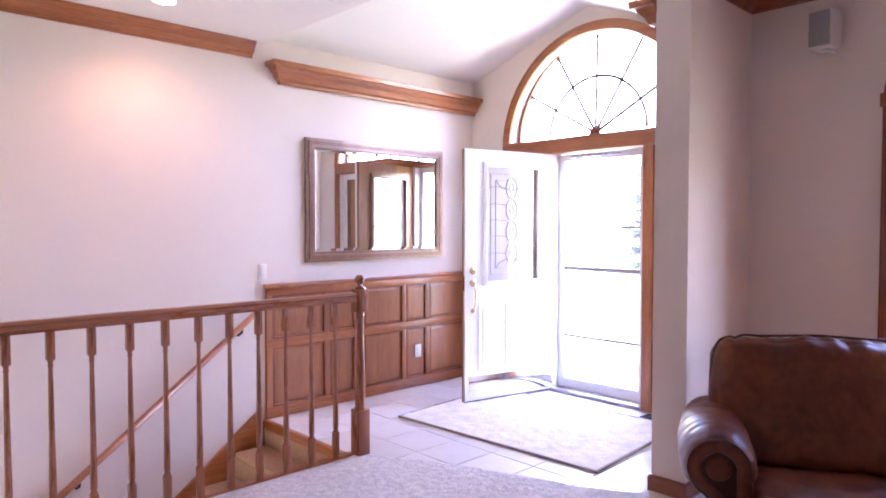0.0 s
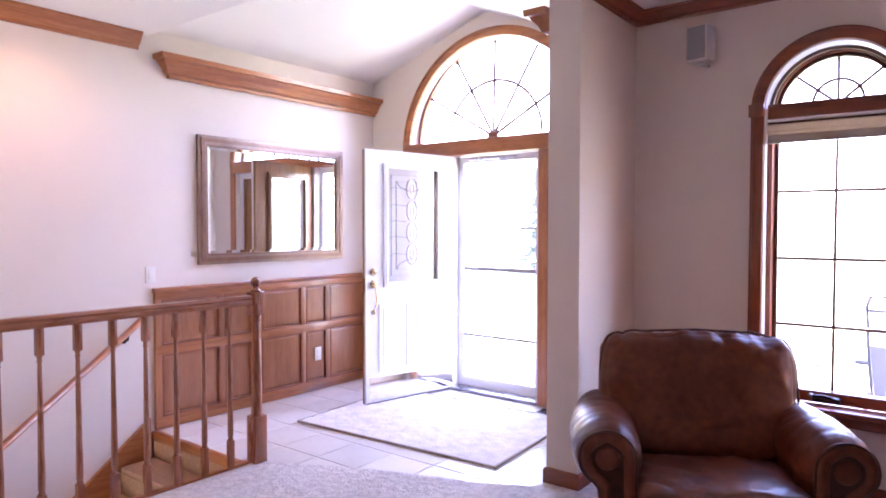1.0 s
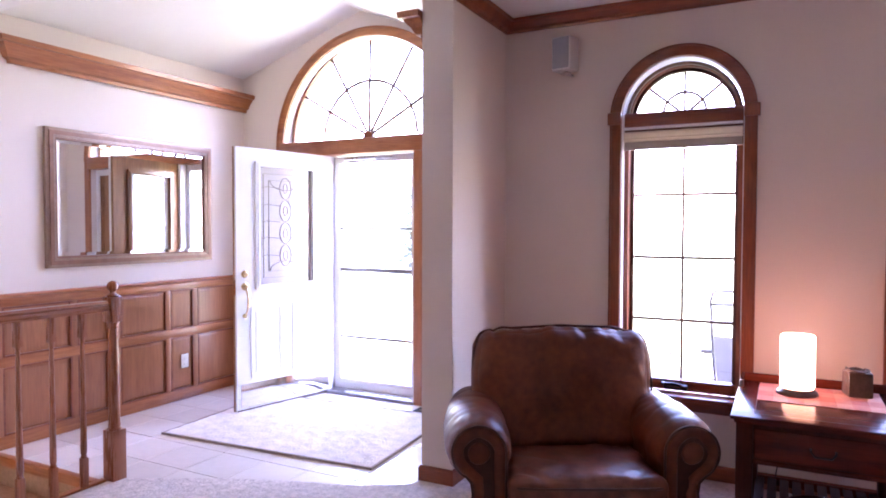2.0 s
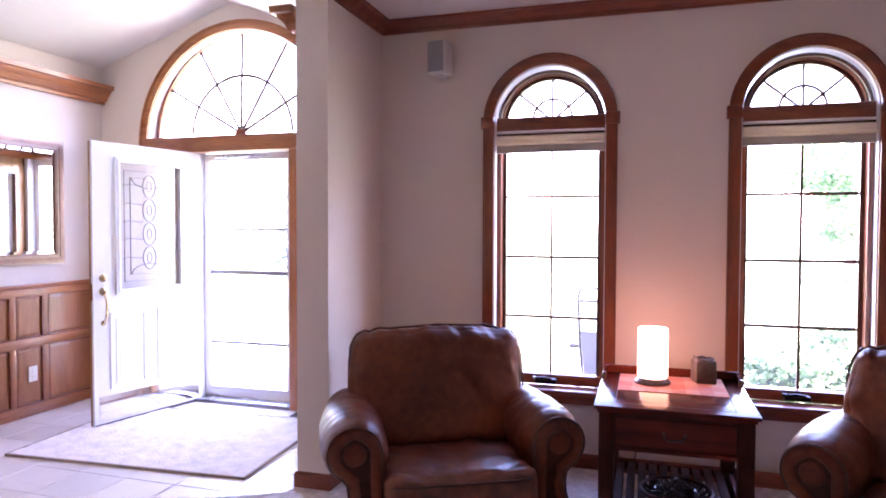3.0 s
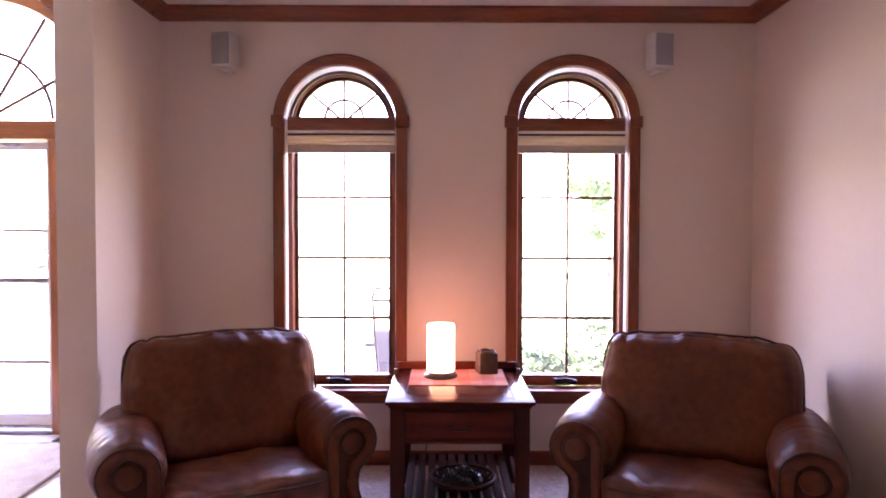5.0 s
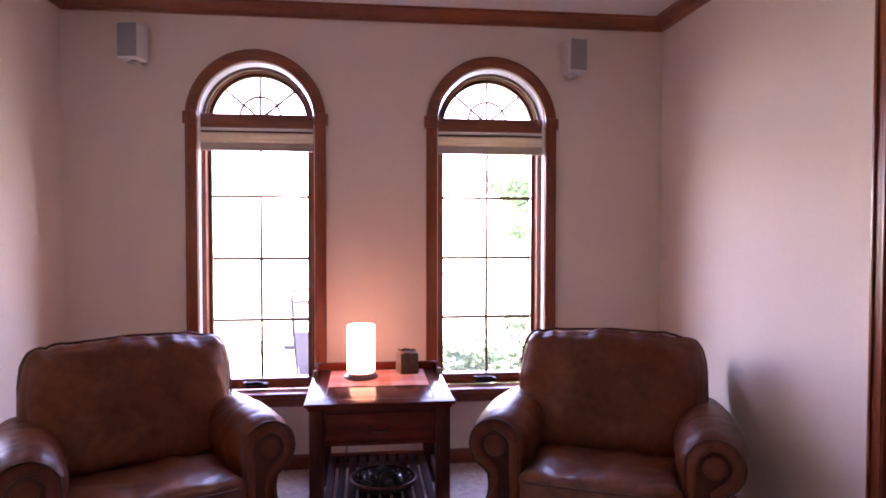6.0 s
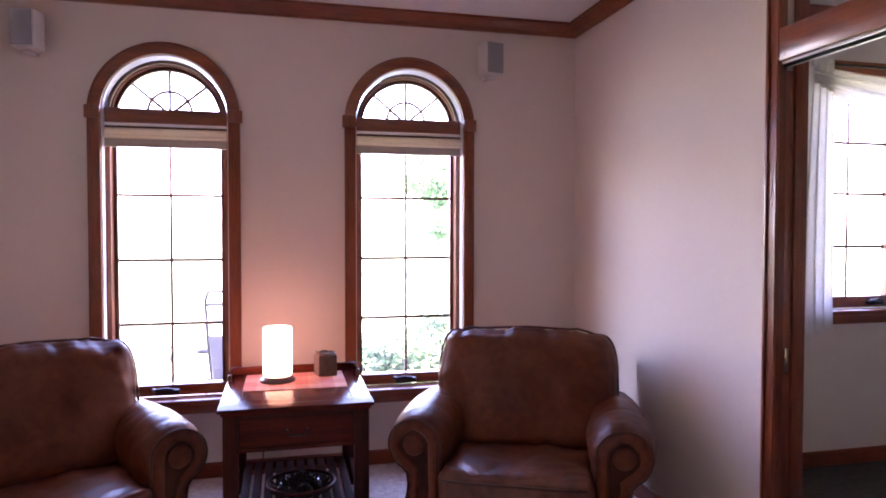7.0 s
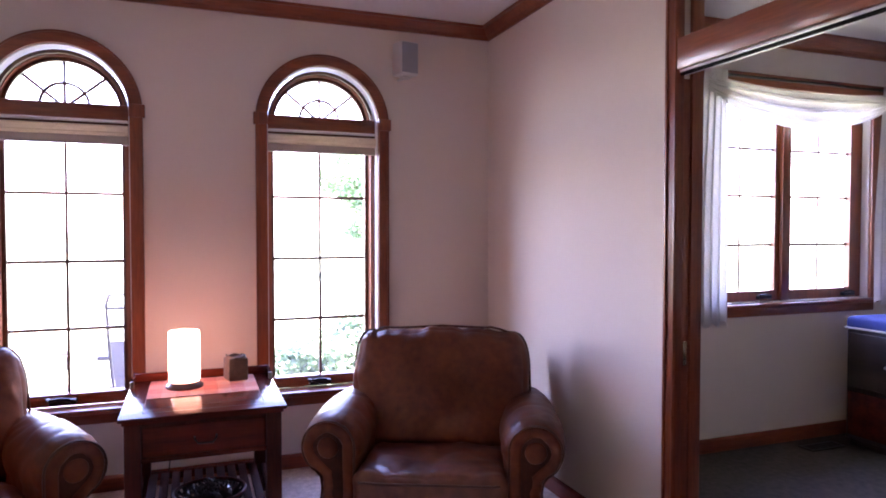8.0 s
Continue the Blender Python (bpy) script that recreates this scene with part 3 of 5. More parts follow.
    bm_tube(bm, [(0.03, 0.07, SILL + 0.048), (0.055, 0.09, SILL + 0.048)], 0.011, 8)
    part("crank", bm, DARKMETAL, win, "dark bronze window crank", "angle")
    # blind drawn up at the head: rail, one soft fold and a flat hanging band
    blind = empty("window_blind", pose(XW, cy, 0), "beige fabric blind drawn up under the window arch", "blind", "window blinds")
    box("headrail", 0.008, 0.045, -0.322, 0.322, top - 0.020, top - 0.006, WHITE, blind, "pale headrail", 0.003)
    bm = bmesh.new()
    # Dark strip put in as the shade between headrail and fold.
    box("gap_shadow_strip", 0.026, 0.044, -0.321, 0.321, top - 0.031, top - 0.0205, SASH, blind, bevel=0)
    fold = [(0.042, top - 0.0315), (0.020, top - 0.034), (0.009, top - 0.040), (0.003, top - 0.052), (0.005, top - 0.064), (0.010, top - 0.070),
            (0.006, top - 0.076), (0.008, top - 0.086), (0.020, top - 0.091), (0.042, top - 0.091)]
    bm_prism(bm, fold, -0.322, 0.322, lambda u, v, d: (u, d, v))
    part("fabric", bm, SHADE, blind, "", "angle")
    # Band and rail toned darker than the backlit fold, their shade held in the colour.
    box("hanging_band", 0.020, 0.04, -0.321, 0.321, top - 0.130, top - 0.0915, DIMBAND, blind, bevel=0.003)
    box("bottom_rail", 0.010, 0.044, -0.323, 0.323, top - 0.138, top - 0.1305, DIMBAND, blind, bevel=0.003)
    return win


arched_window("window_1", W1)
arched_window("window_2", W2)

# ---------------------------------------------------------------- entry: arch light, posts, sidelights
entry = empty("window_3", pose(XD, DC, 0), "wide arched fanlight with oak trim over the entry door", "window", kind="structure")
P = on_x(0)
z0 = DZ
bm = bmesh.new()
bm_strip(bm, arc(0, z0, DR - 0.003, 0, 180, 48), arc(0, z0, DR + 0.072, 0, 180, 48), -0.024, 0, P)
bm_strip(bm, arc(0, z0, DR + 0.052, 0, 180, 48), arc(0, z0, DR + 0.068, 0, 180, 48), -0.032, -0.024, P)
part("arch_casing", bm, OAK_Y, entry, "", "angle")
for s in (-1, 1):
    bm = bmesh.new()
    bm_prism(bm, [(s * (DR - 0.003), 0.01), (s * (DR + 0.072), 0.01), (s * (DR + 0.072), z0 - 0.001), (s * (DR - 0.003), z0 - 0.001)], -0.024, 0, P)
    part("casing", bm, OAK_Z, entry)
bm = bmesh.new()
bm_strip(bm, arc(0, z0, DR - 0.008, 0, 180, 48), arc(0, z0, DR - 0.001, 0, 180, 48), 0.0, 0.155, P)
part("reveal", bm, WHITE, entry, "white painted arch reveal", "angle")
bm = bmesh.new()
bm_strip(bm, arc(0, z0 + 0.04, DR - 0.05, 0, 180, 48), arc(0, z0 + 0.04, DR - 0.022, 0, 180, 48), 0.075, 0.125, P)
part("arch_frame", bm, TRIM_Y, entry, "", "angle")
HUB, HY = z0 + 0.075, 0.045
bm = bmesh.new()
for a in (30, 60, 90, 120, 150):
    c, s = math.cos(radians(a)), math.sin(radians(a))
    bm_tube(bm, [(0.1, HY + 0.04 * c, HUB + 0.04 * s), (0.1, 0.7 * HY + (DR - 0.06) * c, HUB - 0.01 + (DR - 0.06) * s)], 0.0138, 6)
bm_tube(bm, [(0.1, u, v) for u, v in arc(HY, HUB, 0.465, 0, 180, 32)], 0.0138, 6)
part("fan_muntins", bm, SASH, entry)
part("hub", bm_prism(bmesh.new(), arc(HY, HUB - 0.012, 0.05, 0, 180, 14), 0.08, 0.115, P), TRIM_Y, entry)
part("pane", bm_prism(bmesh.new(), arc(0, z0 + 0.04, DR - 0.045, 0, 180, 40), 0.116, 0.120, P), GLASS, entry).visible_shadow = False
box("transom_bar", -0.03, 0.155, -DR - 0.02, DR + 0.02, 2.043, 2.172, OAK_Y, entry, "oak transom bar", 0.006)
for a, b in ((-0.535, -0.45), (0.42, 0.50)):
    box("post", -0.012, 0.15, a, b, 0.005, 2.043, OAK_Z if a < 0 else WHITE, entry, "oak door post" if a < 0 else "white painted hinge post", 0.004)
for a, b in ((-DR + 0.004, -0.535), (0.50, DR - 0.004)):
    side = part("sidelight_frame", bm_strip(bmesh.new(), [(a + 0.05, 0.16), (b - 0.05, 0.16), (b - 0.05, 1.98), (a + 0.05, 1.98)],
                [(a, 0.02), (b, 0.02), (b, 2.042), (a, 2.042)], 0.06, 0.11, P, True), WHITE, entry, "white sidelight frame")
    if a > 0:
        ob = part("pane", bm_prism(bmesh.new(), [(a + 0.05, 0.16), (b - 0.05, 0.16), (b - 0.05, 1.98), (a + 0.05, 1.98)], 0.083, 0.087, P), GLASS, side)
        ob.visible_shadow = False
        continue
    box("side_panel", 0.072, 0.10, a + 0.05, b - 0.05, 0.16, 1.98, DOORWOOD, side, "brown wood side panel", 0)
    for z0, z1 in ((0.24, 0.92), (1.02, 1.90)):
        bm = bmesh.new()
        bm_strip(bm, [(a + 0.105, z0 + 0.03), (b - 0.105, z0 + 0.03), (b - 0.105, z1 - 0.03), (a + 0.105, z1 - 0.03)], [(a + 0.08, z0), (b - 0.08, z0), (b - 0.08, z1), (a + 0.08, z1)], 0.064, 0.072, P, True)
        part("panel_moulding", bm, DOORWOOD, side)
box("sill_edge", -0.014, -0.0055, -0.45, 0.42, 0.0, 0.024, ALU, entry, "grey metal sill edge", 0.002)
box("threshold", -0.005, 0.19, -0.45, 0.42, -0.02, 0.03, STEEL, entry, "metal door threshold", 0.004)
for s in (-1, 1):
    box("sill_plate", -0.004, 0.15, (-DR + 0.004) if s < 0 else 0.42, -0.45 if s < 0 else DR - 0.004, -0.02, 0.018, OAK_Y, entry)


# ---------------------------------------------------------------- entry: panelling, mirror, switch, outlet
panelling = empty("wall_panelling", pose(0, YL, 0), "stained oak raised-panel wainscot along the entry wall", "wainscot", kind="structure")
PX0, PX1 = 2.505, XD
COLS = [(2.555, 3.018), (3.06, 3.305), (3.40, 3.815), (3.857, 4.09), (4.135, 4.61)]
ROWS_Z = [(0.085, 0.525), (0.59, 0.915)]
Q = on_y(0)
box("backing", PX0, PX1, -0.008, 0, 0.0, 0.97, PANEL, panelling, bevel=0)
for z0, z1 in ((0.0, ROWS_Z[0][0]), (ROWS_Z[0][1], ROWS_Z[1][0]), (ROWS_Z[1][1], 0.965)):
    box("rail", PX0, PX1, -0.026, -0.008, z0, z1, OAK_X, panelling, bevel=0.003)
edges_x = [PX0] + [v for c in COLS for v in c] + [PX1]
for a, b in zip(edges_x[::2], edges_x[1::2]):
    for z0, z1 in ROWS_Z:
        box("stile", a, b, -0.0255, -0.008, z0 - 0.001, z1 + 0.001, PANEL, panelling, bevel=0.003)
for a, b in COLS:
    for z0, z1 in ROWS_Z:
        bm = bmesh.new()
        bm_strip(bm, [(a + 0.012, z0 + 0.012), (b - 0.012, z0 + 0.012), (b - 0.012, z1 - 0.012), (a + 0.012, z1 - 0.012)],
                 [(a, z0), (b, z0), (b, z1), (a, z1)], -0.027, -0.008, Q, True)
        part("bead", bm, TRIM_X, panelling)
        bm = bmesh.new()
        o = [(a + 0.0125, z0 + 0.0125), (b - 0.0125, z0 + 0.0125), (b - 0.0125, z1 - 0.0125), (a + 0.0125, z1 - 0.0125)]
        i = [(a + 0.032, z0 + 0.032), (b - 0.032, z0 + 0.032), (b - 0.032, z1 - 0.032), (a + 0.032, z1 - 0.032)]
        lo, hi = [bm.verts.new((u, -0.0095, v)) for u, v in o], [bm.verts.new((u, -0.0135, v)) for u, v in i]
        for k in range(4):
            bm.faces.new((lo[k], lo[(k + 1) % 4], hi[(k + 1) % 4], hi[k]))
        bm.faces.new(hi)
        part("raised_panel", bm, PANEL, panelling)
CAP = [(0, 0), (0.03, 0), (0.032, 0.008), (0.042, 0.014), (0.045, 0.026), (0.04, 0.034), (0, 0.034)]
part("cap_rail", bm_sweep(bmesh.new(), [(PX0 - 0.008, 0, 0.965), (PX1, 0, 0.965)], CAP), OAK_X, panelling)

mirror = empty("wall_mirror", pose(0, YL, 0), "large rectangular wall mirror in a stepped bronze wood frame", "mirror")
MX0, MX1, MZ0, MZ1 = 2.848, 4.291, 1.147, 2.106


def ring(inset):
    return [(MX0 + inset, MZ0 + inset), (MX1 - inset, MZ0 + inset), (MX1 - inset, MZ1 - inset), (MX0 + inset, MZ1 - inset)]


for i0, i1, d, mt in ((0.0, 0.022, -0.030, GILT_LIGHT), (0.022, 0.05, -0.040, GILT), (0.05, 0.066, -0.034, GILT_LIGHT), (0.066, 0.078, -0.028, GILT)):
    part("frame_step", bm_strip(bmesh.new(), ring(i1), ring(i0), d, -0.002, Q, True), mt, mirror)
bm = bmesh.new()
o, i = [bm.verts.new((u, -0.016, v)) for u, v in ring(0.076)], [bm.verts.new((u, -0.019, v)) for u, v in ring(0.102)]
for k in range(4):
    bm.faces.new((o[k], o[(k + 1) % 4], i[(k + 1) % 4], i[k]))
part("bevelled_edge", bm, MIRROR, mirror)
bm = bmesh.new()
bm.faces.new([bm.verts.new((u, -0.019, v)) for u, v in ring(0.1021)])
part("mirror_glass", bm, MIRROR, mirror)


def wall_plate(name, x, z, label, category, y=0.0):
    ob = empty(name, pose(x, YL, z), label, category)
    box("plate", -0.036, 0.036, -0.007 + y, y, -0.058, 0.058, PLASTIC, ob, bevel=0.003)
    return ob


sw = wall_plate("light_switch", 2.487, 1.092, "ivory light switch plate on the wall above the stairs", "light switch")
box("rocker", -0.017, 0.017, -0.012, -0.007, -0.034, 0.034, PLASTIC, sw, bevel=0.003)
so = wall_plate("wall_socket", 3.993, 0.318, "ivory wall socket set into the oak panelling", "socket", -0.021)
for dz in (-0.02, 0.02):
    box("receptacle", -0.014, 0.014, -0.032, -0.028, dz - 0.013, dz + 0.013, PLASTIC, so, bevel=0.004)

# ---------------------------------------------------------------- stair railing
RY = 3.405
railing = empty("stair_railing", pose(0, RY, 0.02), "dark-stained turned wooden balustrade beside the stairs", "railing")
RAILP = [(-0.03, 0.945), (0.03, 0.945), (0.034, 0.962), (0.026, 0.976), (0.031, 0.988), (0.022, 1.0), (-0.022, 1.0), (-0.031, 0.988), (-0.026, 0.976), (-0.034, 0.962)]
bm = bmesh.new()
part("handrail", bm_sweep(bm, [(2.505, 0, 0), (-3.95, 0, 0)], RAILP), RAILWOOD, railing, "", "angle")


def baluster_mesh():
    bm = bmesh.new()
    bm_box(bm, -0.017, 0.017, -0.017, 0.017, 0.003, 0.165, 0.003)
    bm_box(bm, -0.017, 0.017, -0.017, 0.017, 0.815, 0.944, 0.003)
    bm_lathe(bm, [(0.014, 0.163), (0.0165, 0.172), (0.012, 0.18), (0.0155, 0.19), (0.0165, 0.22), (0.0135, 0.45), (0.011, 0.70), (0.0095, 0.78), (0.0125, 0.79),
                  (0.010, 0.80), (0.015, 0.817)], 12)
    return bm


first = part("baluster", baluster_mesh(), TURNED, railing, "", "angle")
first.location = (2.367, 0, 0)
for i in range(1, 30):
    ob = new("baluster", first.data)
    ob.parent, ob.location = railing, (2.367 - 0.1682 * i, 0, 0)
newel = part("newel_post", bm_box(bmesh.new(), -0.043, 0.043, -0.043, 0.043, 0.0, 0.29, 0.004), TURNED, railing, "turned newel post with ball top", "angle")
newel.location = (2.552, 0, -0.02)
bm = bmesh.new()
bm_lathe(bm, [(0.036, 0.288), (0.038, 0.298), (0.03, 0.306), (0.034, 0.316), (0.031, 0.33), (0.029, 0.5), (0.024, 0.80), (0.022, 0.86), (0.03, 0.868), (0.024, 0.878), (0.033, 0.9)], 20)
part("shaft", bm, TURNED, newel, "", True)
bm = bmesh.new()
bm_box(bm, -0.038, 0.038, -0.038, 0.038, 0.898, 1.04, 0.004)
part("upper_block", bm, TURNED, newel, "", "angle")
prof = [(0.03, 1.039), (0.034, 1.047), (0.018, 1.056), (0.014, 1.066)] + [(max(0.004, 0.031 * math.sin(radians(a))), 1.097 - 0.031 * math.cos(radians(a))) for a in range(28, 181, 16)]
part("ball", bm_lathe(bmesh.new(), prof, 20), TURNED, newel, "", True)

hr = empty("wall_handrail", pose(2.395, YL - 0.065, 0.80), "round oak handrail sloping down the stair wall", "handrail")
SL = RISE / GO
bm = bmesh.new()
bm_tube(bm, [(0, 0, 0), (-4.2, 0, -4.2 * SL)], 0.023, 14)
part("rail", bm, OAK_X, hr, "", True)
for dx in (0.10, 1.16, 2.6):
    bm = bmesh.new()
    bm_tube(bm, [(-dx, 0, -dx * SL - 0.02), (-dx, 0.01, -dx * SL - 0.055), (-dx, 0.05, -dx * SL - 0.065), (-dx, 0.064, -dx * SL - 0.065)], 0.008, 8)
    bm_lathe(bm, [(0.02, 0), (0.02, 0.006), (0.01, 0.01)], 14, m=pose(-dx, 0.0645, -dx * SL - 0.065, 90))
    part("bracket", bm, DARKMETAL, hr, "dark metal bracket", "angle")

# ---------------------------------------------------------------- entry door, open into the entry
door = empty("entry_door", pose(4.772, 3.578, 0.012, 0, 0, 167.6), "open entry door, white inside and brown outside, with leaded glass", "door")
DW, DH = 0.94, 2.03
GU0, GU1, GZ0, GZ1 = 0.205, 0.738, 0.965, 1.895
D = lambda u, v, d: (u, d, v)


def door_skin(name, d0, d1, mat, label):
    bm = bmesh.new()
    bm_strip(bm, [(GU0, GZ0), (GU1, GZ0), (GU1, GZ1), (GU0, GZ1)], [(0, 0), (DW, 0), (DW, DH), (0, DH)], d0, d1, D, True)
    skin = part(name, bm, mat, door, label)
    s = 1 if d1 > 0 else -1
    o = d1 if s > 0 else d0
    bm = bmesh.new()
    for w, k in ((0.032, 0.013), (0.014, 0.018)):
        bm_strip(bm, [(GU0 + 0.006, GZ0 + 0.006), (GU1 - 0.006, GZ0 + 0.006), (GU1 - 0.006, GZ1 - 0.006), (GU0 + 0.006, GZ1 - 0.006)],
                 [(GU0 - w, GZ0 - w), (GU1 + w, GZ0 - w), (GU1 + w, GZ1 + w), (GU0 - w, GZ1 + w)], o, o + s * k, D, True)
    part("glass_moulding", bm, mat, skin)
    for a, b in ((0.125, 0.42), (0.52, 0.815)):
        bm = bmesh.new()
        r = lambda q: [(a + q, 0.25 + q), (b - q, 0.25 + q), (b - q, 0.80 - q), (a + q, 0.80 - q)]
        bm_strip(bm, r(0.022), r(0.0), o, o + s * 0.007, D, True)
        bm_strip(bm, r(0.075), r(0.045), o, o + s * 0.004, D, True)
        bm_prism(bm, r(0.072), o, o + s * 0.0055, D)
        part("lower_panel", bm, mat, skin)
    return skin


door_skin("inner_face", 0.0005, 0.022, DOORWHITE, "smooth white painted inner face")
door_skin("outer_face", -0.022, -0.0005, DOORWOOD, "brown wood outer face")
bm = bm_prism(bmesh.new(), [(GU0 + 0.004, GZ0 + 0.004), (GU1 - 0.004, GZ0 + 0.004), (GU1 - 0.004, GZ1 - 0.004), (GU0 + 0.004, GZ1 - 0.004)], -0.004, 0.004, D)
light = part("leaded_glass", bm, LEADGLASS, door, "clear bevelled and leaded glass")
light.visible_shadow = False
bm = bmesh.new()
gm = (GU0 + GU1) / 2
for q in (0.055, 0.105):
    bm_tube(bm, [(GU0 + q, 0.007, GZ0 + q), (GU1 - q, 0.007, GZ0 + q), (GU1 - q, 0.007, GZ1 - q), (GU0 + q, 0.007, GZ1 - q)], 0.0035, 6, True)
for k in range(4):
    zc = 1.19 + 0.18 * k
    bm_tube(bm, [(gm + 0.055 * math.cos(a), 0.007, zc + 0.085 * math.sin(a)) for a in (2 * math.pi * i / 20 for i in range(20))], 0.0035, 6, True)
    bm_tube(bm, [(gm + 0.02 * math.cos(a), 0.007, zc + 0.04 * math.sin(a)) for a in (2 * math.pi * i / 12 for i in range(12))], 0.003, 6, True)
for zc in (1.19, 1.33, 1.46, 1.59, 1.73):
    for s in (-1, 1):
        bm_tube(bm, [(gm + s * 0.055, 0.007, zc), (gm + s * 0.175, 0.007, zc + 0.01), (gm + s * 0.225, 0.007, zc)], 0.003, 6)
for zc, s in ((GZ0 + 0.105, 1), (GZ1 - 0.105, -1)):
    bm_tube(bm, [(gm + 0.15 * math.cos(a), 0.007, zc + s * 0.075 * math.sin(a)) for a in (math.pi * i / 14 for i in range(15))], 0.0035, 6)
part("lead_cames", bm, LEAD, light)
HU = 0.868
for z in (1.058, 0.962):
    bm = bmesh.new()
    bm_lathe(bm, [(0.030, 0.0), (0.030, 0.008), (0.024, 0.014), (0.014, 0.016), (0.013, 0.03), (0.004, 0.032)], 18, m=pose(HU, 0.022, z, -90))
    part("rosette", bm, BRASS, door, "brass lock rosette", "angle")
bm = bmesh.new()
bm_tube(bm, [(HU, 0.022, 0.95), (HU, 0.05, 0.935), (HU, 0.07, 0.88), (HU, 0.066, 0.80), (HU, 0.045, 0.745), (HU, 0.022, 0.735)], 0.009, 10)
bm_lathe(bm, [(0.02, 0), (0.02, 0.006), (0.009, 0.012)], 14, m=pose(HU, 0.022, 0.735, -90))
part("handle", bm, BRASS, door, "brass thumb-latch pull", "angle")
box("latch_plate", DW, DW + 0.002, -0.012, 0.012, 0.90, 1.02, BRASS, door, bevel=0)
box("bottom_sweep", 0.004, DW - 0.004, -0.026, 0.026, -0.0095, 0.012, BRONZE, door, bevel=0)
box("kick_plate", 0.035, DW - 0.035, 0.0222, 0.0245, 0.028, 0.205, POLISHED, door, "polished metal kick plate", 0.0008)
for z in (0.25, 1.0, 1.78):
    bm = bmesh.new()
    bm_tube(bm, [(-0.004, -0.026, z - 0.045), (-0.004, -0.026, z + 0.045)], 0.007, 10)
    part("hinge", bm, BRASS, door, "", "angle")

storm = empty("storm_door", pose(XD + 0.115, 3.135, 0.03), "closed white metal storm door with full glass", "door")
S = on_x(0)
bm = bm_strip(bmesh.new(), [(-0.345, 0.055), (0.375, 0.055), (0.375, 1.955), (-0.345, 1.955)], [(-0.434, 0.0), (0.434, 0.0), (0.434, 2.01), (-0.434, 2.01)], 0, 0.035, S, True)
part("frame", bm, WHITE, storm)
for z, h, mt in ((1.39, 0.010, ALU), (1.035, 0.018, ALU), (0.452, 0.012, ALU)):
    box("cross_rail", 0.003, 0.028, -0.345, 0.375, z - h, z + h, mt, storm)
box("kick_rail", -0.002, 0.03, -0.345, 0.375, 0.055, 0.085, WHITE, storm)
for z0, z1 in ((0.085, 0.443), (0.461, 1.023), (1.047, 1.381), (1.399, 1.955)):
    box("pane", 0.016, 0.019, -0.345, 0.375, z0, z1, GLASS, storm, bevel=0).visible_shadow = False
bm = bmesh.new()
bm_tube(bm, [(-0.02, 0.30, 1.985), (-0.03, -0.02, 1.985)], 0.016, 10)
bm_tube(bm, [(-0.03, -0.02, 1.985), (-0.02, -0.2, 1.985)], 0.006, 8)
part("closer", bm, STEEL, storm, "metal door closer", "angle")
box("sweep", -0.004, 0.03, -0.43, 0.43, -0.012, 0.0, ALU, storm, bevel=0)

# ---------------------------------------------------------------- entry rug and floor register
rug = empty("entry_rug", pose(3.30, 3.03, 0.001, 0, 0, 3.6), "flat pale beige woven rug with a brown bound edge", "rug")
RL, RW = 1.16, 0.823
bm = bmesh.new()
bmesh.ops.create_grid(bm, x_segments=90, y_segments=120, size=0.5)
for v in bm.verts:
    x, y = v.co.x, v.co.y
    v.co = ((x + 0.5) * RL, y * RW * 2, 0.012 + 0.0035 * noise.noise((x * 24, y * 34, 0.3)) + 0.0012 * noise.noise((x * 60, y * 80, 0.3)))
part("woven_field", bm, RUG, rug, "", True)
bm = bmesh.new()
bm_strip(bm, [(0.006, -RW + 0.006), (RL - 0.006, -RW + 0.006), (RL - 0.006, RW - 0.006), (0.006, RW - 0.006)], [(-0.008, -RW - 0.008), (RL + 0.008, -RW - 0.008), (RL + 0.008, RW + 0.008), (-0.008, RW + 0.008)],
         0.0, 0.0145, lambda u, v, d: (u, v, d), True)
part("binding", bm, RUGEDGE, rug, "brown bound edge")


def floor_register(x, y, rz, mat, label):
    ob = empty("floor_register", pose(x, y, 0.003, 0, 0, rz), label, "floor register")
    part("rim", bm_strip(bmesh.new(), [(-0.13, -0.038), (0.13, -0.038), (0.13, 0.038), (-0.13, 0.038)], [(-0.15, -0.055), (0.15, -0.055), (0.15, 0.055), (-0.15, 0.055)],
                         0, 0.006, lambda u, v, d: (u, v, d), True), mat, ob)
    for k in range(11):
        box("slat", -0.125 + 0.0236 * k, -0.115 + 0.0236 * k, -0.038, 0.038, 0.0, 0.004, mat, ob, bevel=0)
    return ob


floor_register(4.60, 2.46, 90, DARKMETAL, "dark metal floor register in the entry tile")
floor_register(3.29, -3.92, 90, DARKMETAL, "dark metal floor register in the dark office carpet")

# ---------------------------------------------------------------- lamps of the ceiling
can = empty("recessed_light", pose(1.62, 4.03, CZ), "lit recessed ceiling light above the stairs", "ceiling light")
bm = bmesh.new()
bm_strip(bm, arc(0, 0, 0.062, 0, 350, 24), arc(0, 0, 0.09, 0, 350, 24), -0.006, 0.0, lambda u, v, d: (u, v, d), True)
part("trim_ring", bm, WHITE, can)
bm = bmesh.new()
bm_prism(bm, arc(0, 0, 0.0615, 0, 350, 24), -0.003, -0.001, lambda u, v, d: (u, v, d))
part("lens", bm, CANGLOW, can, "glowing lens")
spot = new("downlight_lamp", bpy.data.lights.new("downlight_lamp", "SPOT"))
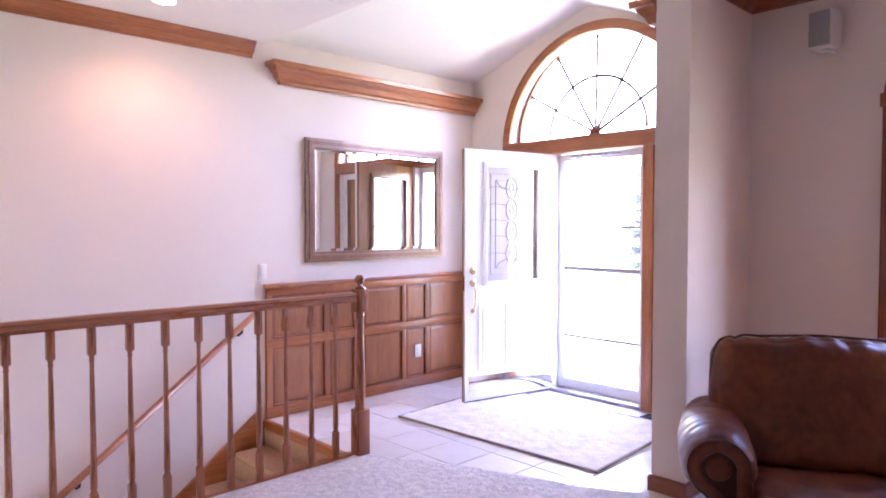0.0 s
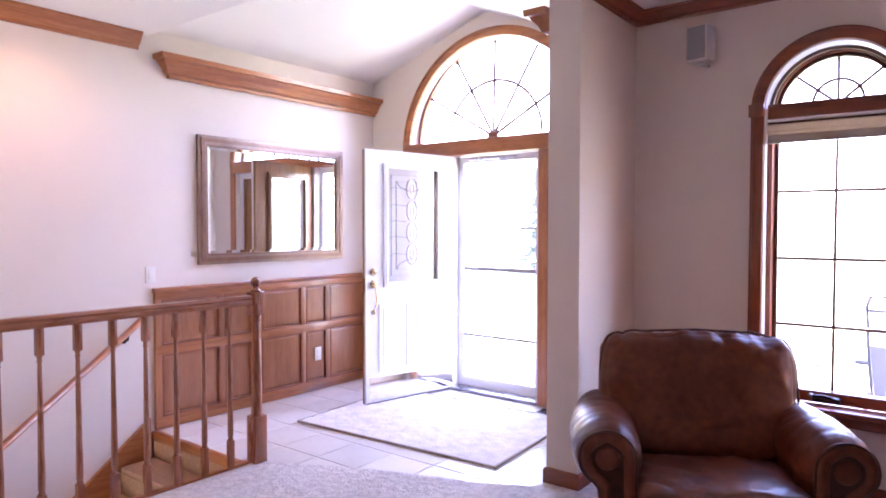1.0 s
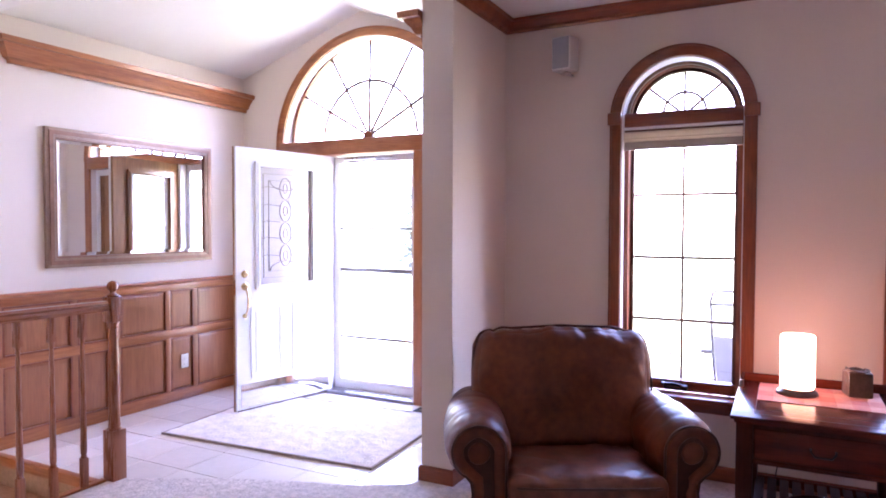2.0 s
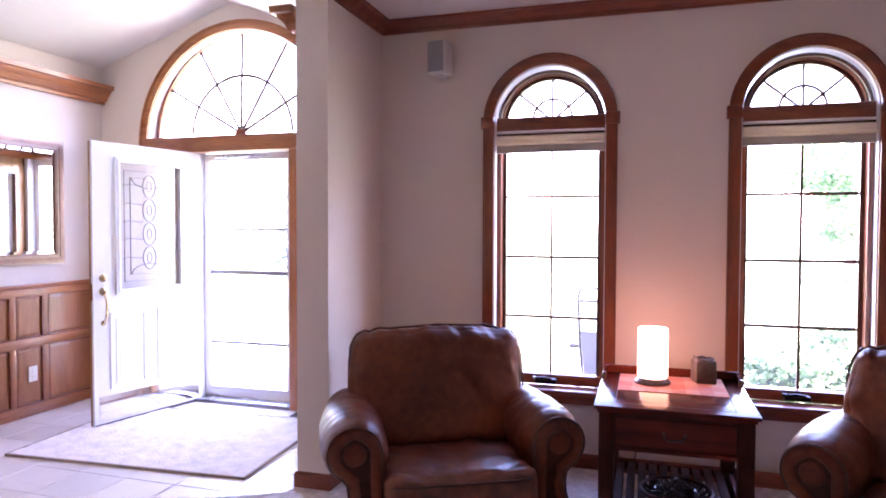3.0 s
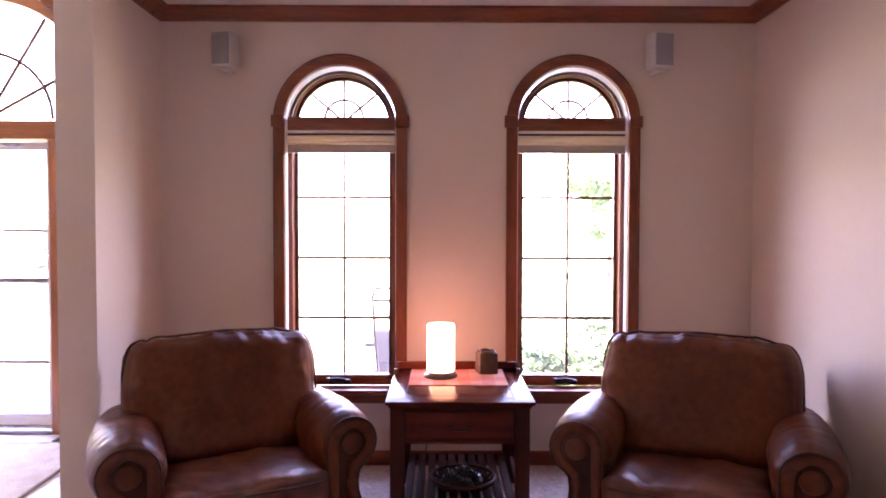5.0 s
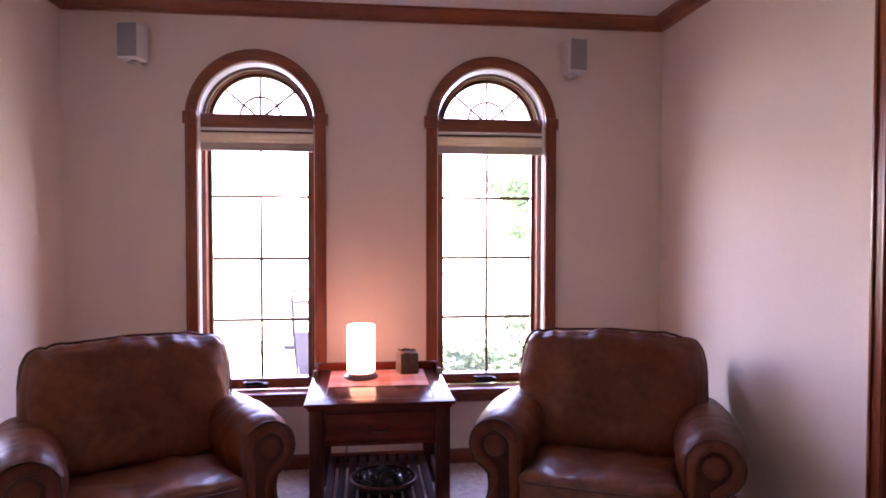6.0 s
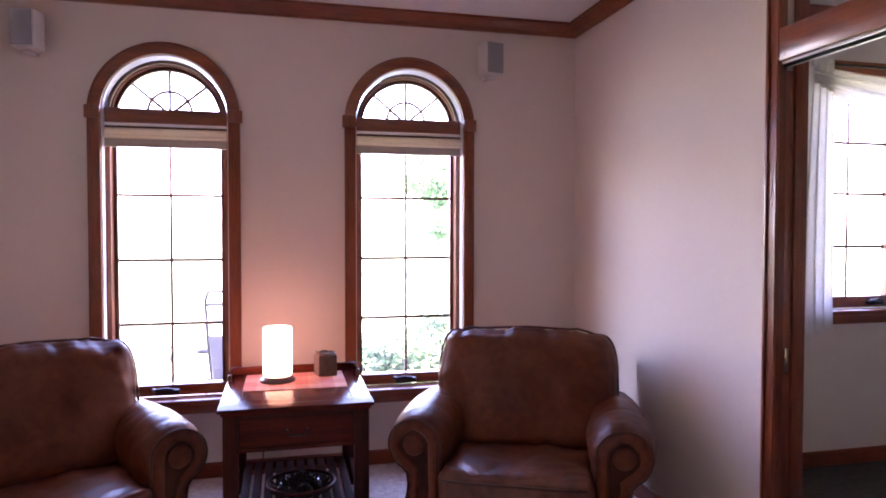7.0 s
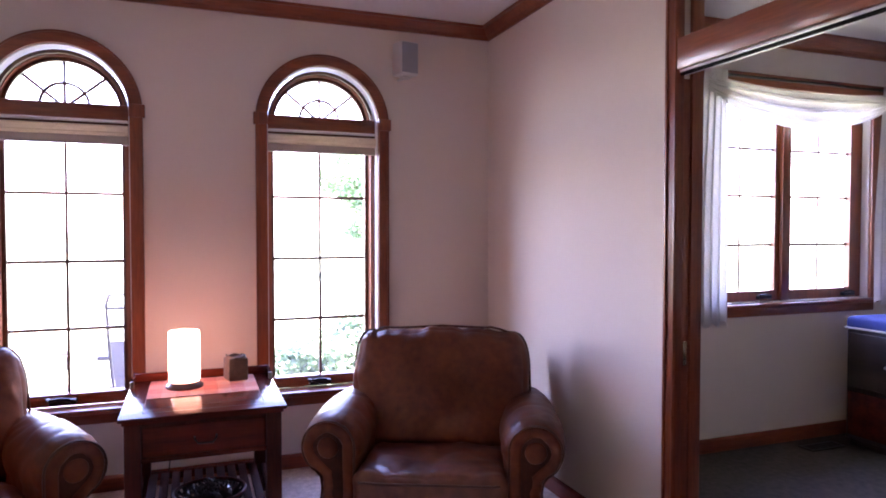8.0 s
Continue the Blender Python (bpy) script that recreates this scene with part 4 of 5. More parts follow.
spot.data.energy, spot.data.color, spot.data.spot_size, spot.data.spot_blend, spot.data.shadow_soft_size = 0.6, (1.0, 0.56, 0.30), radians(140), 0.8, 0.05
spot.matrix_world = look((1.62, 4.03, CZ - 0.02), (1.62, 4.03, 0))


# ---------------------------------------------------------------- wall loudspeakers
def loudspeaker(y, turn):
    ob = empty("wall_speaker", pose(XW, y, 2.468, 0, 0, turn), "small white wall loudspeaker with a grey grille", "speaker", "wall speakers")
    bm = bmesh.new()
    bm_box(bm, -0.150, -0.040, -0.062, 0.062, -0.1, 0.1, 0.010)
    part("shell", bm, SPEAKER, ob, "", "angle")
    bm = bmesh.new()
    bm_box(bm, -0.158, -0.149, -0.054, 0.054, -0.088, 0.092, 0.004)
    part("grille", bm, GRILLE, ob, "grey cloth grille", "angle")
    bm = bmesh.new()
    bm_tube(bm, [(-0.08, 0, -0.1), (-0.08, 0, -0.110), (-0.02, 0, -0.110), (0.0, 0, -0.106)], 0.008, 10)
    bm_lathe(bm, [(0.034, 0.0), (0.034, 0.006), (0.02, 0.012)], 16, (-0.085, 0, -0.112))
    part("bracket", bm, SPEAKER, ob, "", "angle")
    return ob


loudspeaker(1.235, -12)
loudspeaker(-1.250, 12)


# ---------------------------------------------------------------- leather armchairs
def armchair():
    ob = empty("armchair", pose(0, 0, 0), "worn brown leather club armchair with rolled arms", "armchair", "leather armchairs")
    # rolled arms: a plump tube gathered into a smaller front panel
    cx, cz_, r = 0.440, 0.482, 0.138
    half = [(0.325, 0.10), (0.325, 0.25), (0.318, 0.37)] + arc(cx, cz_, r, 205, -75, 44) + [(0.466, 0.325), (0.452, 0.25), (0.450, 0.10)]
    mid = (0.420, 0.44)
    girth = ((-0.425, 0.80), (-0.42, 0.86), (-0.41, 0.91), (-0.395, 0.955), (-0.37, 1.0), (-0.32, 1.045), (-0.24, 1.075), (-0.12, 1.08), (0.0, 1.055), (0.15, 1.0), (0.28, 0.91), (0.34, 0.80))
    for s in (-1, 1):
        bm = bmesh.new()
        rings = []
        for y in [-0.425, -0.42, -0.412, -0.405, -0.395] + [-0.388 + 0.0115 * q for q in range(64)]:
            k = float(np.interp(y, [g[0] for g in girth], [g[1] for g in girth]))
            ring_v = []
            for u, v in half:
                ku = k if v > 0.33 else 1.0
                u, v = (mid[0] + (u - mid[0]) * ku, mid[1] + (v - mid[1]) * (k if v > 0.33 else 1.0))
                out = Vector((u - cx, v - cz_)).normalized()
                ang = math.atan2(out.y, out.x)
                # pleats fan back from the front seam; long creases wander over the rest
                near = max(0.0, 1 - (y + 0.425) / 0.15) * min(1.0, (y + 0.43) * 60)
                pleat = max(0.0, math.sin(ang * 15 + 2.2 * noise.noise((ang * 2.3, s, 0.7)))) ** 3 * near * (0.35 + 0.65 * (noise.noise((ang * 3, 4 + s, 0.1)) > -0.1))
                fold = max(0.0, 1 - 3.0 * abs(noise.noise((u * 6 + 2 * s, y * 8 + 5 * v, v * 5)))) ** 2 * min(1.0, (y + 0.43) * 12)
                dent = (0.0075 * pleat + 0.0048 * fold) * (1 if v > 0.36 else 0.2)
                soft = 0.006 * noise.noise((u * 6, y * 6, v * 6 + 3 * s))
                ring_v.append(bm.verts.new((s * (u - out.x * (dent - soft)), y, max(0.10, v - out.y * (dent - soft) * (v > 0.3)))))
            rings.append(ring_v)
        n = len(half)
        for a, b in zip(rings, rings[1:]):
            for j in range(n):
                bm.faces.new((a[j], a[(j + 1) % n], b[(j + 1) % n], b[j]))
        bm.faces.new(rings[0])
        bm.faces.new(rings[-1][::-1])
        arm = part("arm", bm, LEATHER, ob, "", "angle")
        # front panel: keyhole outline with a flared post, welted edge, padded band and a middle with recess shade put
        # into its colour
        pr, pz = 0.112, 0.490
        def outline(inset):
            q = pr - inset
            return ([(0.334 + inset, 0.13), (0.334 + inset, 0.30)] + arc(0.446, pz, q, 182, -62, 34)
                    + [(0.476 - inset, 0.365 + 0.6 * inset), (0.470 - inset, 0.32), (0.474 - inset, 0.275), (0.490 - inset, 0.215), (0.500 - inset, 0.13)])
        bm = bm_prism(bmesh.new(), [(s * u, v) for u, v in outline(0.0)], -0.440, -0.418, lambda u, v, d: (u, d, v))
        part("front_panel", bm, LEATHER, arm, "leather-covered front panel", "angle")
        part("welt", bm_tube(bmesh.new(), [(s * u, -0.440, v) for u, v in outline(-0.002)], 0.0055, 6), WELT, arm, "", True)
        bm = bm_tube(bmesh.new(), [(s * u, -0.438, v) for u, v in outline(0.026)], 0.025, 12)
        for v in bm.verts:
            v.co.y = -0.438 + (v.co.y + 0.438) * 0.6 + 0.006 * noise.noise(v.co * 26)
        part("padded_band", bm, LEATHER, arm, "padded leather band round the scroll", True)
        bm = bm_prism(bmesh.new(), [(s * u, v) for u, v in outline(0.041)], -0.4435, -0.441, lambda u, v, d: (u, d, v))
        part("panel_centre", bm, SHADELEATHER, arm, "leather middle darkened to look like a shaded recess")
        dome = [(0.046 * math.cos(radians(q)) + 0.001, 0.011 * math.sin(radians(q))) for q in range(0, 91, 15)]
        bm = bm_lathe(bmesh.new(), dome, 24, m=pose(s * 0.446, -0.4432, pz, 90))
        for v in bm.verts:
            v.co += Vector((0.003, 0.002, 0.003)) * noise.noise(v.co * 22)
        part("scroll_pad", bm, LEATHER, arm, "soft leather pad at the scroll's middle", True)
    # back
    lean = pose(0, 0.165, 0.628, -12)

    def slump(p):
        g = max(0.0, min(1.0, (p.z - 0.5) / 0.35))
        z = p.z + 0.007 * math.sin(p.x * 11 + 0.9) * g + 0.004 * math.sin(p.x * 27 + 2) * g - 0.018 * g * (abs(p.x) / 0.42) ** 4
        return Vector((p.x * (1.0 + 0.018 * math.sin(math.pi * min(1, max(0, (p.z - 0.55) / 0.35))) - 0.02 * g * g), p.y, z))
    bm = bm_pad(bmesh.new(), 0.865, 0.27, 0.585, 0.075, 60, (0.012, 0.06, 0.004), 0.012, lean, 3.0)
    inv = lean.inverted()
    for v in bm.verts:
        q = inv @ v.co
        # gathers that run in from the seam along the top and the sides, and soft creases over the face
        edge = max(abs(q.x) / 0.44, abs(q.z) / 0.30)
        along = q.x if abs(q.z) / 0.30 > abs(q.x) / 0.44 else q.z
        gather = max(0.0, edge - 0.66) * 3.0
        fold = gather * (noise.noise((along * 19, 1.7, edge * 1.6)) - 0.9 * max(0.0, 1 - 3.5 * abs(noise.noise((along * 9, 5.1, edge))))) 
        crease = -0.009 * max(0.0, 1 - 3.2 * abs(noise.noise((q.x * 4.2 + 3, q.z * 5.5, 0.4)))) ** 2 - 0.004 * max(0.0, 1 - 4 * abs(noise.noise((q.x * 11, q.z * 8 + 2, 1.4)))) ** 2
        sag = 0.012 * noise.noise((q.x * 3.0, q.z * 3.4, 2.2))
        q.y -= (0.015 if abs(q.z) / 0.30 > abs(q.x) / 0.44 else 0.006) * fold + 0.7 * crease + (sag if q.y < 0 else 0) + (0.10 * max(0.0, -q.z / 0.3) ** 1.5 if q.y < 0 else 0)
        q.z += 0.008 * fold * (q.z > 0) * (abs(q.x) < 0.36)
        v.co = slump(lean @ q)
    back = part("back_cushion", bm, LEATHER, ob, "plump brown leather back cushion", True)
    bm = bmesh.new()
    path = []
    for i in range(120):
        a = 2 * math.pi * i / 120
        c, s = math.cos(a), math.sin(a)
        x, z = 0.443 * math.copysign(abs(c) ** 0.24, c), 0.299 * math.copysign(abs(s) ** 0.24, s)
        pull = -0.010 * max(0.0, 1 - 3.5 * abs(noise.noise((x * 9, 5.1, 1.0))))
        path.append(slump(lean @ Vector((x, -0.064 + 0.008 * noise.noise((4 * c, 4 * s, 0)), z + (0.004 + pull) * (s > 0)))))
    part("back_welt", bm_tube(bm, path, 0.0065, 6, True), WELT, back, "", True)
    bm = bm_pad(bmesh.new(), 0.84, 0.16, 0.70, 0.06, 8, (0, 0.01, 0), 0.006, pose(0, 0.37, 0.448, -11), 5.0)
    part("back_frame", bm, LEATHER, ob, "", True)
    # seat
    bm = bm_pad(bmesh.new(), 0.655, 0.74, 0.18, 0.045, 48, (0.0, 0.014, 0.036), 0.012, pose(0, -0.165, 0.306, -3), 8.0)
    for v in bm.verts:
        x, y = v.co.x, v.co.y
        if v.co.z > 0.33:
            rad = math.hypot(x * 1.1, y + 0.2)
            v.co.z -= 0.008 * max(0.0, 1 - 3.0 * abs(noise.noise((x * 5.5, y * 4.0 + 2, 0.9)))) ** 2 + 0.018 * math.exp(-(rad / 0.2) ** 2)
            # tension lines that run towards the front corners
            v.co.z += 0.0028 * math.sin(math.atan2(y + 0.62, abs(x) + 0.02) * 22 + 3 * noise.noise((x * 5, y * 5, 0))) * max(0.0, min(1.0, rad / 0.3 - 0.4))
        if y < -0.46:
            v.co.z += 0.004 * noise.noise((x * 22, 0.5, 0))
            v.co.y += 0.005 * noise.noise((x * 8, v.co.z * 12, 3))
    seat = part("seat_cushion", bm, SHEENLEATHER, ob, "sagging brown leather seat cushion", True)
    for dz in (0.055, -0.075):
        bm = bmesh.new()
        path = [(0.318 * math.copysign(abs(math.cos(a)) ** 0.2, math.cos(a)), -0.163 + 0.386 * math.copysign(abs(math.sin(a)) ** 0.2, math.sin(a)),
                 0.306 + dz - 0.019 * math.sin(a) + 0.003 * noise.noise((5 * math.cos(a), 5 * math.sin(a), dz))) for a in (2 * math.pi * i / 72 for i in range(72))]
        part("seat_welt", bm_tube(bm, path, 0.006, 6, True), WELT, seat, "", True)
    bm = bm_pad(bmesh.new(), 0.66, 0.80, 0.17, 0.03, 6, (0, 0.008, 0), 0.004, pose(0, -0.03, 0.178), 2.0)
    part("seat_base", bm, LEATHER, ob, "", True)
    foot = bm_lathe(bmesh.new(), [(0.024, 0.0), (0.036, 0.012), (0.042, 0.035), (0.034, 0.06), (0.026, 0.07), (0.034, 0.082), (0.036, 0.125)], 16)
    ft = part("foot", foot, MAHOGANY_Z, ob, "dark turned bun foot", True)
    ft.location = (0.42, -0.38, 0.008)
    for x, y in ((-0.42, -0.38), (0.36, 0.30), (-0.36, 0.30)):
        o2 = new("foot", ft.data)
        o2.parent, o2.location = ob, (x, y, 0.008)
        o2["label"] = "dark turned bun foot"
    return ob


CH1 = pose(2.838 + 0.885 * 0.42, 0.795 + 0.465 * 0.42, 0.0, 0, 0, -62.3)
CH2 = pose(2.779 + 0.904 * 0.42, -0.995 - 0.428 * 0.42, 0.0, 0, 0, -115.3)
chair = armchair()
chair.matrix_world = CH1
other = copy_thing(chair, CH2)

# ---------------------------------------------------------------- side table and what stands on it
TX0, TX1, TY0, TY1, TZ = 3.15, 3.90, -0.437, 0.257, 0.64
table = empty("side_table", pose(0, 0, 0), "dark mahogany side table with a drawer and slatted shelf", "table")
bm = bmesh.new()
bm_box(bm, TX0, TX1, TY0, TY1, TZ - 0.018, TZ, 0.005)
bm_box(bm, TX0 + 0.014, TX1 - 0.014, TY0 + 0.014, TY1 - 0.014, TZ - 0.034, TZ - 0.018, 0.004)
top = part("tabletop", bm, MAHOGANY, table, "polished reddish mahogany top", "angle")
part("inlay_line", bm_strip(bmesh.new(), [(TX0 + 0.074, TY0 + 0.094), (TX1 - 0.1, TY0 + 0.094), (TX1 - 0.1, TY1 - 0.094), (TX0 + 0.074, TY1 - 0.094)],
     [(TX0 + 0.07, TY0 + 0.09), (TX1 - 0.096, TY0 + 0.09), (TX1 - 0.096, TY1 - 0.09), (TX0 + 0.07, TY1 - 0.09)], TZ - 0.004, TZ + 0.0006, lambda u, v, d: (u, v, d), True), DARKWOOD, top)
bm = bmesh.new()
bm_box(bm, TX1 - 0.024, TX1 - 0.006, TY0 + 0.006, TY1 - 0.006, TZ, TZ + 0.042, 0.004)
part("gallery", bm, MAHOGANY, table, "low back gallery rail", "angle")
for y in (TY0 + 0.006, TY1 - 0.022):
    bm = bmesh.new()
    bm_prism(bm, [(TX1 - 0.025, TZ), (TX1 - 0.025, TZ + 0.042), (TX1 - 0.17, TZ + 0.034), (TX1 - 0.19, TZ)], y, y + 0.016, D)
    gal = part("gallery_side", bm, MAHOGANY, table)
    box("metal_fitting", TX1 - 0.190, TX1 - 0.172, y - 0.002, y + 0.018, TZ + 0.0005, TZ + 0.036, BRONZE, gal, "small dark metal corner fitting", 0.003)
LX0, LX1, LY0, LY1 = TX0 + 0.022, TX1 - 0.03, TY0 + 0.022, TY1 - 0.022
for x in (LX0, LX1 - 0.066):
    for y in (LY0, LY1 - 0.066):
        box("leg", x, x + 0.066, y, y + 0.066, 0.008, TZ - 0.034, MAHOGANY_Z, table, bevel=0.004)
for y in (LY0 + 0.006, LY1 - 0.026):
    box("side_apron", LX0 + 0.052, LX1 - 0.052, y, y + 0.02, 0.445, TZ - 0.034, MAHOGANY_Z, table)
box("back_apron", LX1 - 0.03, LX1 - 0.01, LY0 + 0.052, LY1 - 0.052, 0.445, TZ - 0.034, MAHOGANY, table)
box("front_apron", LX0 + 0.012, LX0 + 0.03, LY0 + 0.066, LY1 - 0.066, 0.44, TZ - 0.034, MAHOGANY_Z, table)
dr = box("drawer_front", LX0 + 0.004, LX0 + 0.0115, LY0 + 0.072, LY1 - 0.072, 0.462, 0.588, MAHOGANY, table, "plain mahogany drawer front", 0.005)
box("drawer_rail", LX0 + 0.006, LX0 + 0.0115, LY0 + 0.066, LY1 - 0.066, 0.436, 0.456, MAHOGANY, table)
bm = bmesh.new()
yc = (LY0 + LY1) / 2
bm_tube(bm, [(LX0 + 0.003, yc - 0.045, 0.532), (LX0 - 0.016, yc - 0.045, 0.527), (LX0 - 0.019, yc - 0.03, 0.507), (LX0 - 0.019, yc + 0.03, 0.507), (LX0 - 0.016, yc + 0.045, 0.527), (LX0 + 0.003, yc + 0.045, 0.532)], 0.004, 8)
part("drawer_pull", bm, DARKMETAL, dr, "dark bail pull", True)
for x in (LX0 + 0.01, LX1 - 0.03):
    box("shelf_rail", x, x + 0.02, LY0 + 0.052, LY1 - 0.052, 0.125, 0.165, MAHOGANY, table)
for y in (LY0 + 0.012, LY1 - 0.032):
    box("shelf_rail", LX0 + 0.052, LX1 - 0.052, y, y + 0.02, 0.125, 0.165, MAHOGANY_Z, table)
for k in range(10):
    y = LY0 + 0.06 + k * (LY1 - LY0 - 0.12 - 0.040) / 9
    box("shelf_slat", LX0 + 0.03, LX1 - 0.03, y, y + 0.040, 0.15, 0.163, SHADEDSLAT, table, bevel=0.002)

runner = empty("table_runner", pose(0, 0, TZ + 0.001), "red and peach plaid woven table runner", "table runner")
RX0, RX1, RY0, RY1 = 3.47, 3.85, -0.345, 0.165
for k in range(8):
    a, b = RY0 + (RY1 - RY0) * k / 8, RY0 + (RY1 - RY0) * (k + 1) / 8
    for q in range(4):
        c, d = RX0 + (RX1 - RX0) * q / 4, RX0 + (RX1 - RX0) * (q + 1) / 4
        tone = (RUNNER_PALE, RUNNER_MID, RUNNER)[(k % 2) + (q % 2)]
        part("woven_check", bm_box(bmesh.new(), c, d - 0.0006, a, b - 0.0006, 0.0, 0.0028 + 0.0002 * ((k + q) % 2)), tone, runner)

lamp = empty("table_lamp", pose(3.67, 0.0, TZ + 0.004), "lit cylindrical white glass table lamp on a dark base", "lamp")
bm = bmesh.new()
bm_lathe(bm, [(0.088, 0.0), (0.090, 0.006), (0.088, 0.014), (0.078, 0.022), (0.074, 0.03), (0.03, 0.031)], 32)
part("base", bm, BRONZE, lamp, "dark bronze round base", "angle")
bm = bmesh.new()
bm_lathe(bm, [(0.070, 0.0305), (0.0745, 0.04), (0.0745, 0.275), (0.071, 0.282), (0.066, 0.282), (0.064, 0.27), (0.05, 0.262)], 36)
part("shade", bm, LAMPGLOW, lamp, "glowing white glass cylinder", "angle")

cord = empty("lamp_cord", pose(3.67, 0.0, TZ), "thin dark lamp cord hanging behind the side table", "cord")
part("cable", bm_tube(bmesh.new(), [(0.08, 0.0, 0.012), (0.15, 0.02, 0.008), (0.205, 0.03, 0.046), (0.243, 0.035, 0.045), (0.25, 0.04, -0.05), (0.28, 0.06, -0.3), (0.24, 0.09, -0.52), (0.3, 0.12, -0.625)], 0.003, 6), DARKMETAL, cord, "", True)
holder = empty("candle_holder", pose(3.765, -0.252, TZ + 0.004, 0, 0, 12), "small dark rustic square candle holder", "candle holder")
bm = bmesh.new()
bm_box(bm, -0.052, 0.052, -0.052, 0.052, 0.0, 0.115, 0.008)
bm_strip(bm, arc(0, 0, 0.034, 0, 350, 16), arc(0, 0, 0.05, 0, 350, 16), 0.113, 0.124, lambda u, v, d: (u, v, d), True)
for v in bm.verts:
    v.co += Vector((1, 1, 1)) * 0.004 * noise.noise(v.co * 40)
    if v.co.z > 0.118:
        v.co.z += 0.012 * noise.noise(v.co * 55)
part("body", bm, CANDLE, holder, "", "angle")

bowl = empty("slatted_bowl", pose(3.36, -0.11, 0.165), "dark slatted wooden bowl on the table's lower shelf", "bowl")
bm = bmesh.new()
bm_lathe(bm, [(0.07, 0.0), (0.08, 0.006), (0.075, 0.012)], 24)
part("bowl_base", bm, DARKWOOD, bowl, "", "angle")
for k in range(22):
    a = 2 * math.pi * k / 22
    bm = bmesh.new()
    bm_tube(bm, [(q * math.cos(a), q * math.sin(a), h) for q, h in ((0.06, 0.008), (0.115, 0.018), (0.145, 0.032), (0.156, 0.050))], 0.008, 5)
    part("bowl_slat", bm, DARKWOOD, bowl)
part("rim", bm_tube(bmesh.new(), [(0.157 * math.cos(a), 0.157 * math.sin(a), 0.052) for a in (2 * math.pi * i / 32 for i in range(32))], 0.009, 6, True), MAHOGANY_Z, bowl, "brown wooden rim", True)
for k in range(7):
    a, q = 2.4 * k, 0.0 if k == 0 else 0.065
    cone = empty("pine_cone", pose(3.36 + q * math.cos(a), -0.11 + q * math.sin(a), 0.198 + (0.028 if k == 0 else 0), 30 * k, 20 * k, 40 * k), "dark brown dried pine cone in the bowl", "pine cone", "pine cones")
    bm = bmesh.new()
    bm_lathe(bm, [(0.008, -0.045), (0.026, -0.035), (0.034, -0.012), (0.032, 0.01), (0.022, 0.032), (0.006, 0.046)], 12)
    for j in range(46):
        z = -0.036 + 0.075 * j / 46
        rr = 0.034 * math.cos(z * 26)
        aa = 2.399 * j
        bm_tube(bm, [(rr * 0.7 * math.cos(aa), rr * 0.7 * math.sin(aa), z), (rr * 1.25 * math.cos(aa), rr * 1.25 * math.sin(aa), z + 0.012)], 0.006, 5, taper=[1, 0.5])
    part("cone_body", bm, DARKWOOD, cone)

# ---------------------------------------------------------------- cased opening to the office
opening = empty("door_1", pose(0, YR, 0), "wide cherry-trimmed pocket-door opening with a transom light", "doorway", kind="structure")
bm = bmesh.new()
bm_box(bm, CASE, CASE + 0.066, 0.0, 0.018, 0.0, CZ - 0.08, 0.003)
bm_box(bm, CASE + 0.05, CASE + 0.064, 0.018, 0.026, 0.0, CZ - 0.08, 0.003)
bm_box(bm, CASE + 0.002, CASE + 0.014, 0.018, 0.023, 0.0, CZ - 0.08, 0.002)
part("casing", bm, TRIM_Z, opening, "", "angle")
bm = bmesh.new()
bm_box(bm, JX1 - 0.02, JX1, -0.055, -0.001, 0.004, 2.62, 0.002)
bm_box(bm, JX1 - 0.02, JX1, -0.155, -0.098, 0.004, 2.62, 0.002)
part("jamb", bm, TRIM_Z, opening, "", "angle")
box("jamb", JX0, JX0 + 0.02, -0.155, 0.012, 0.004, 2.62, TRIM_Z, opening)
pd = box("pocket_door_edge", JX1 - 0.013, JX1 + 0.02, -0.094, -0.059, 0.012, 2.05, TRIM_Z, opening, "edge of a pocket door slid into the wall")
box("pull_plate", JX1 - 0.0155, JX1 - 0.0132, -0.086, -0.067, 0.87, 0.97, BRASS, pd, "brass edge pull", 0.001)
box("header", JX0, CASE - 0.001, -0.070, 0.022, HEAD, HEADTOP, TRIM_X, opening, "cherry header beam", 0.004)
box("header_end", CASE, JX1 - 0.021, -0.070, -0.002, HEAD + 0.002, HEADTOP - 0.002, TRIM_X, opening, bevel=0)
# The flush black strip between the rails paints the shade inside the slot.
for y0, y1, mt in ((-0.006, 0.006, WHITE), (-0.064, -0.050, WHITE), (-0.0495, -0.0065, SLOTSHADE)):
    box("track", JX0 + 0.02, JX1 - 0.021, y0, y1, HEAD - 0.008, HEAD, mt, opening, "metal sliding track with its slot shade painted black", 0.002)
box("transom_head", JX0, JX1 - 0.02, -0.155, 0.018, 2.60, 2.66, TRIM_X, opening)
box("transom_pane", JX0 + 0.02, JX1 - 0.02, -0.078, -0.074, HEADTOP, 2.60, CLEAR, opening, bevel=0).visible_shadow = False

# ---------------------------------------------------------------- office window, curtain, chest
ow = empty("window_4", pose(XO, 0, 0), "double casement office window with dark cherry trim", "window", kind="structure")
OA, OB, OS, OT = -4.54, -3.04, 0.95, 2.36
P = on_x(0)
for a, b in ((OA - 0.09, OA), (OB, OB + 0.09)):
    box("casing", -0.022, 0.0, a, b, OS, OT, TRIM_Z, ow)
box("head_casing", -0.024, 0.0, OA - 0.1, OB + 0.1, OT, OT + 0.085, TRIM_Y, ow)
box("stool", -0.05, 0.06, OA - 0.05, OB + 0.05, OS - 0.028, OS, TRIM_Y, ow, bevel=0.005)
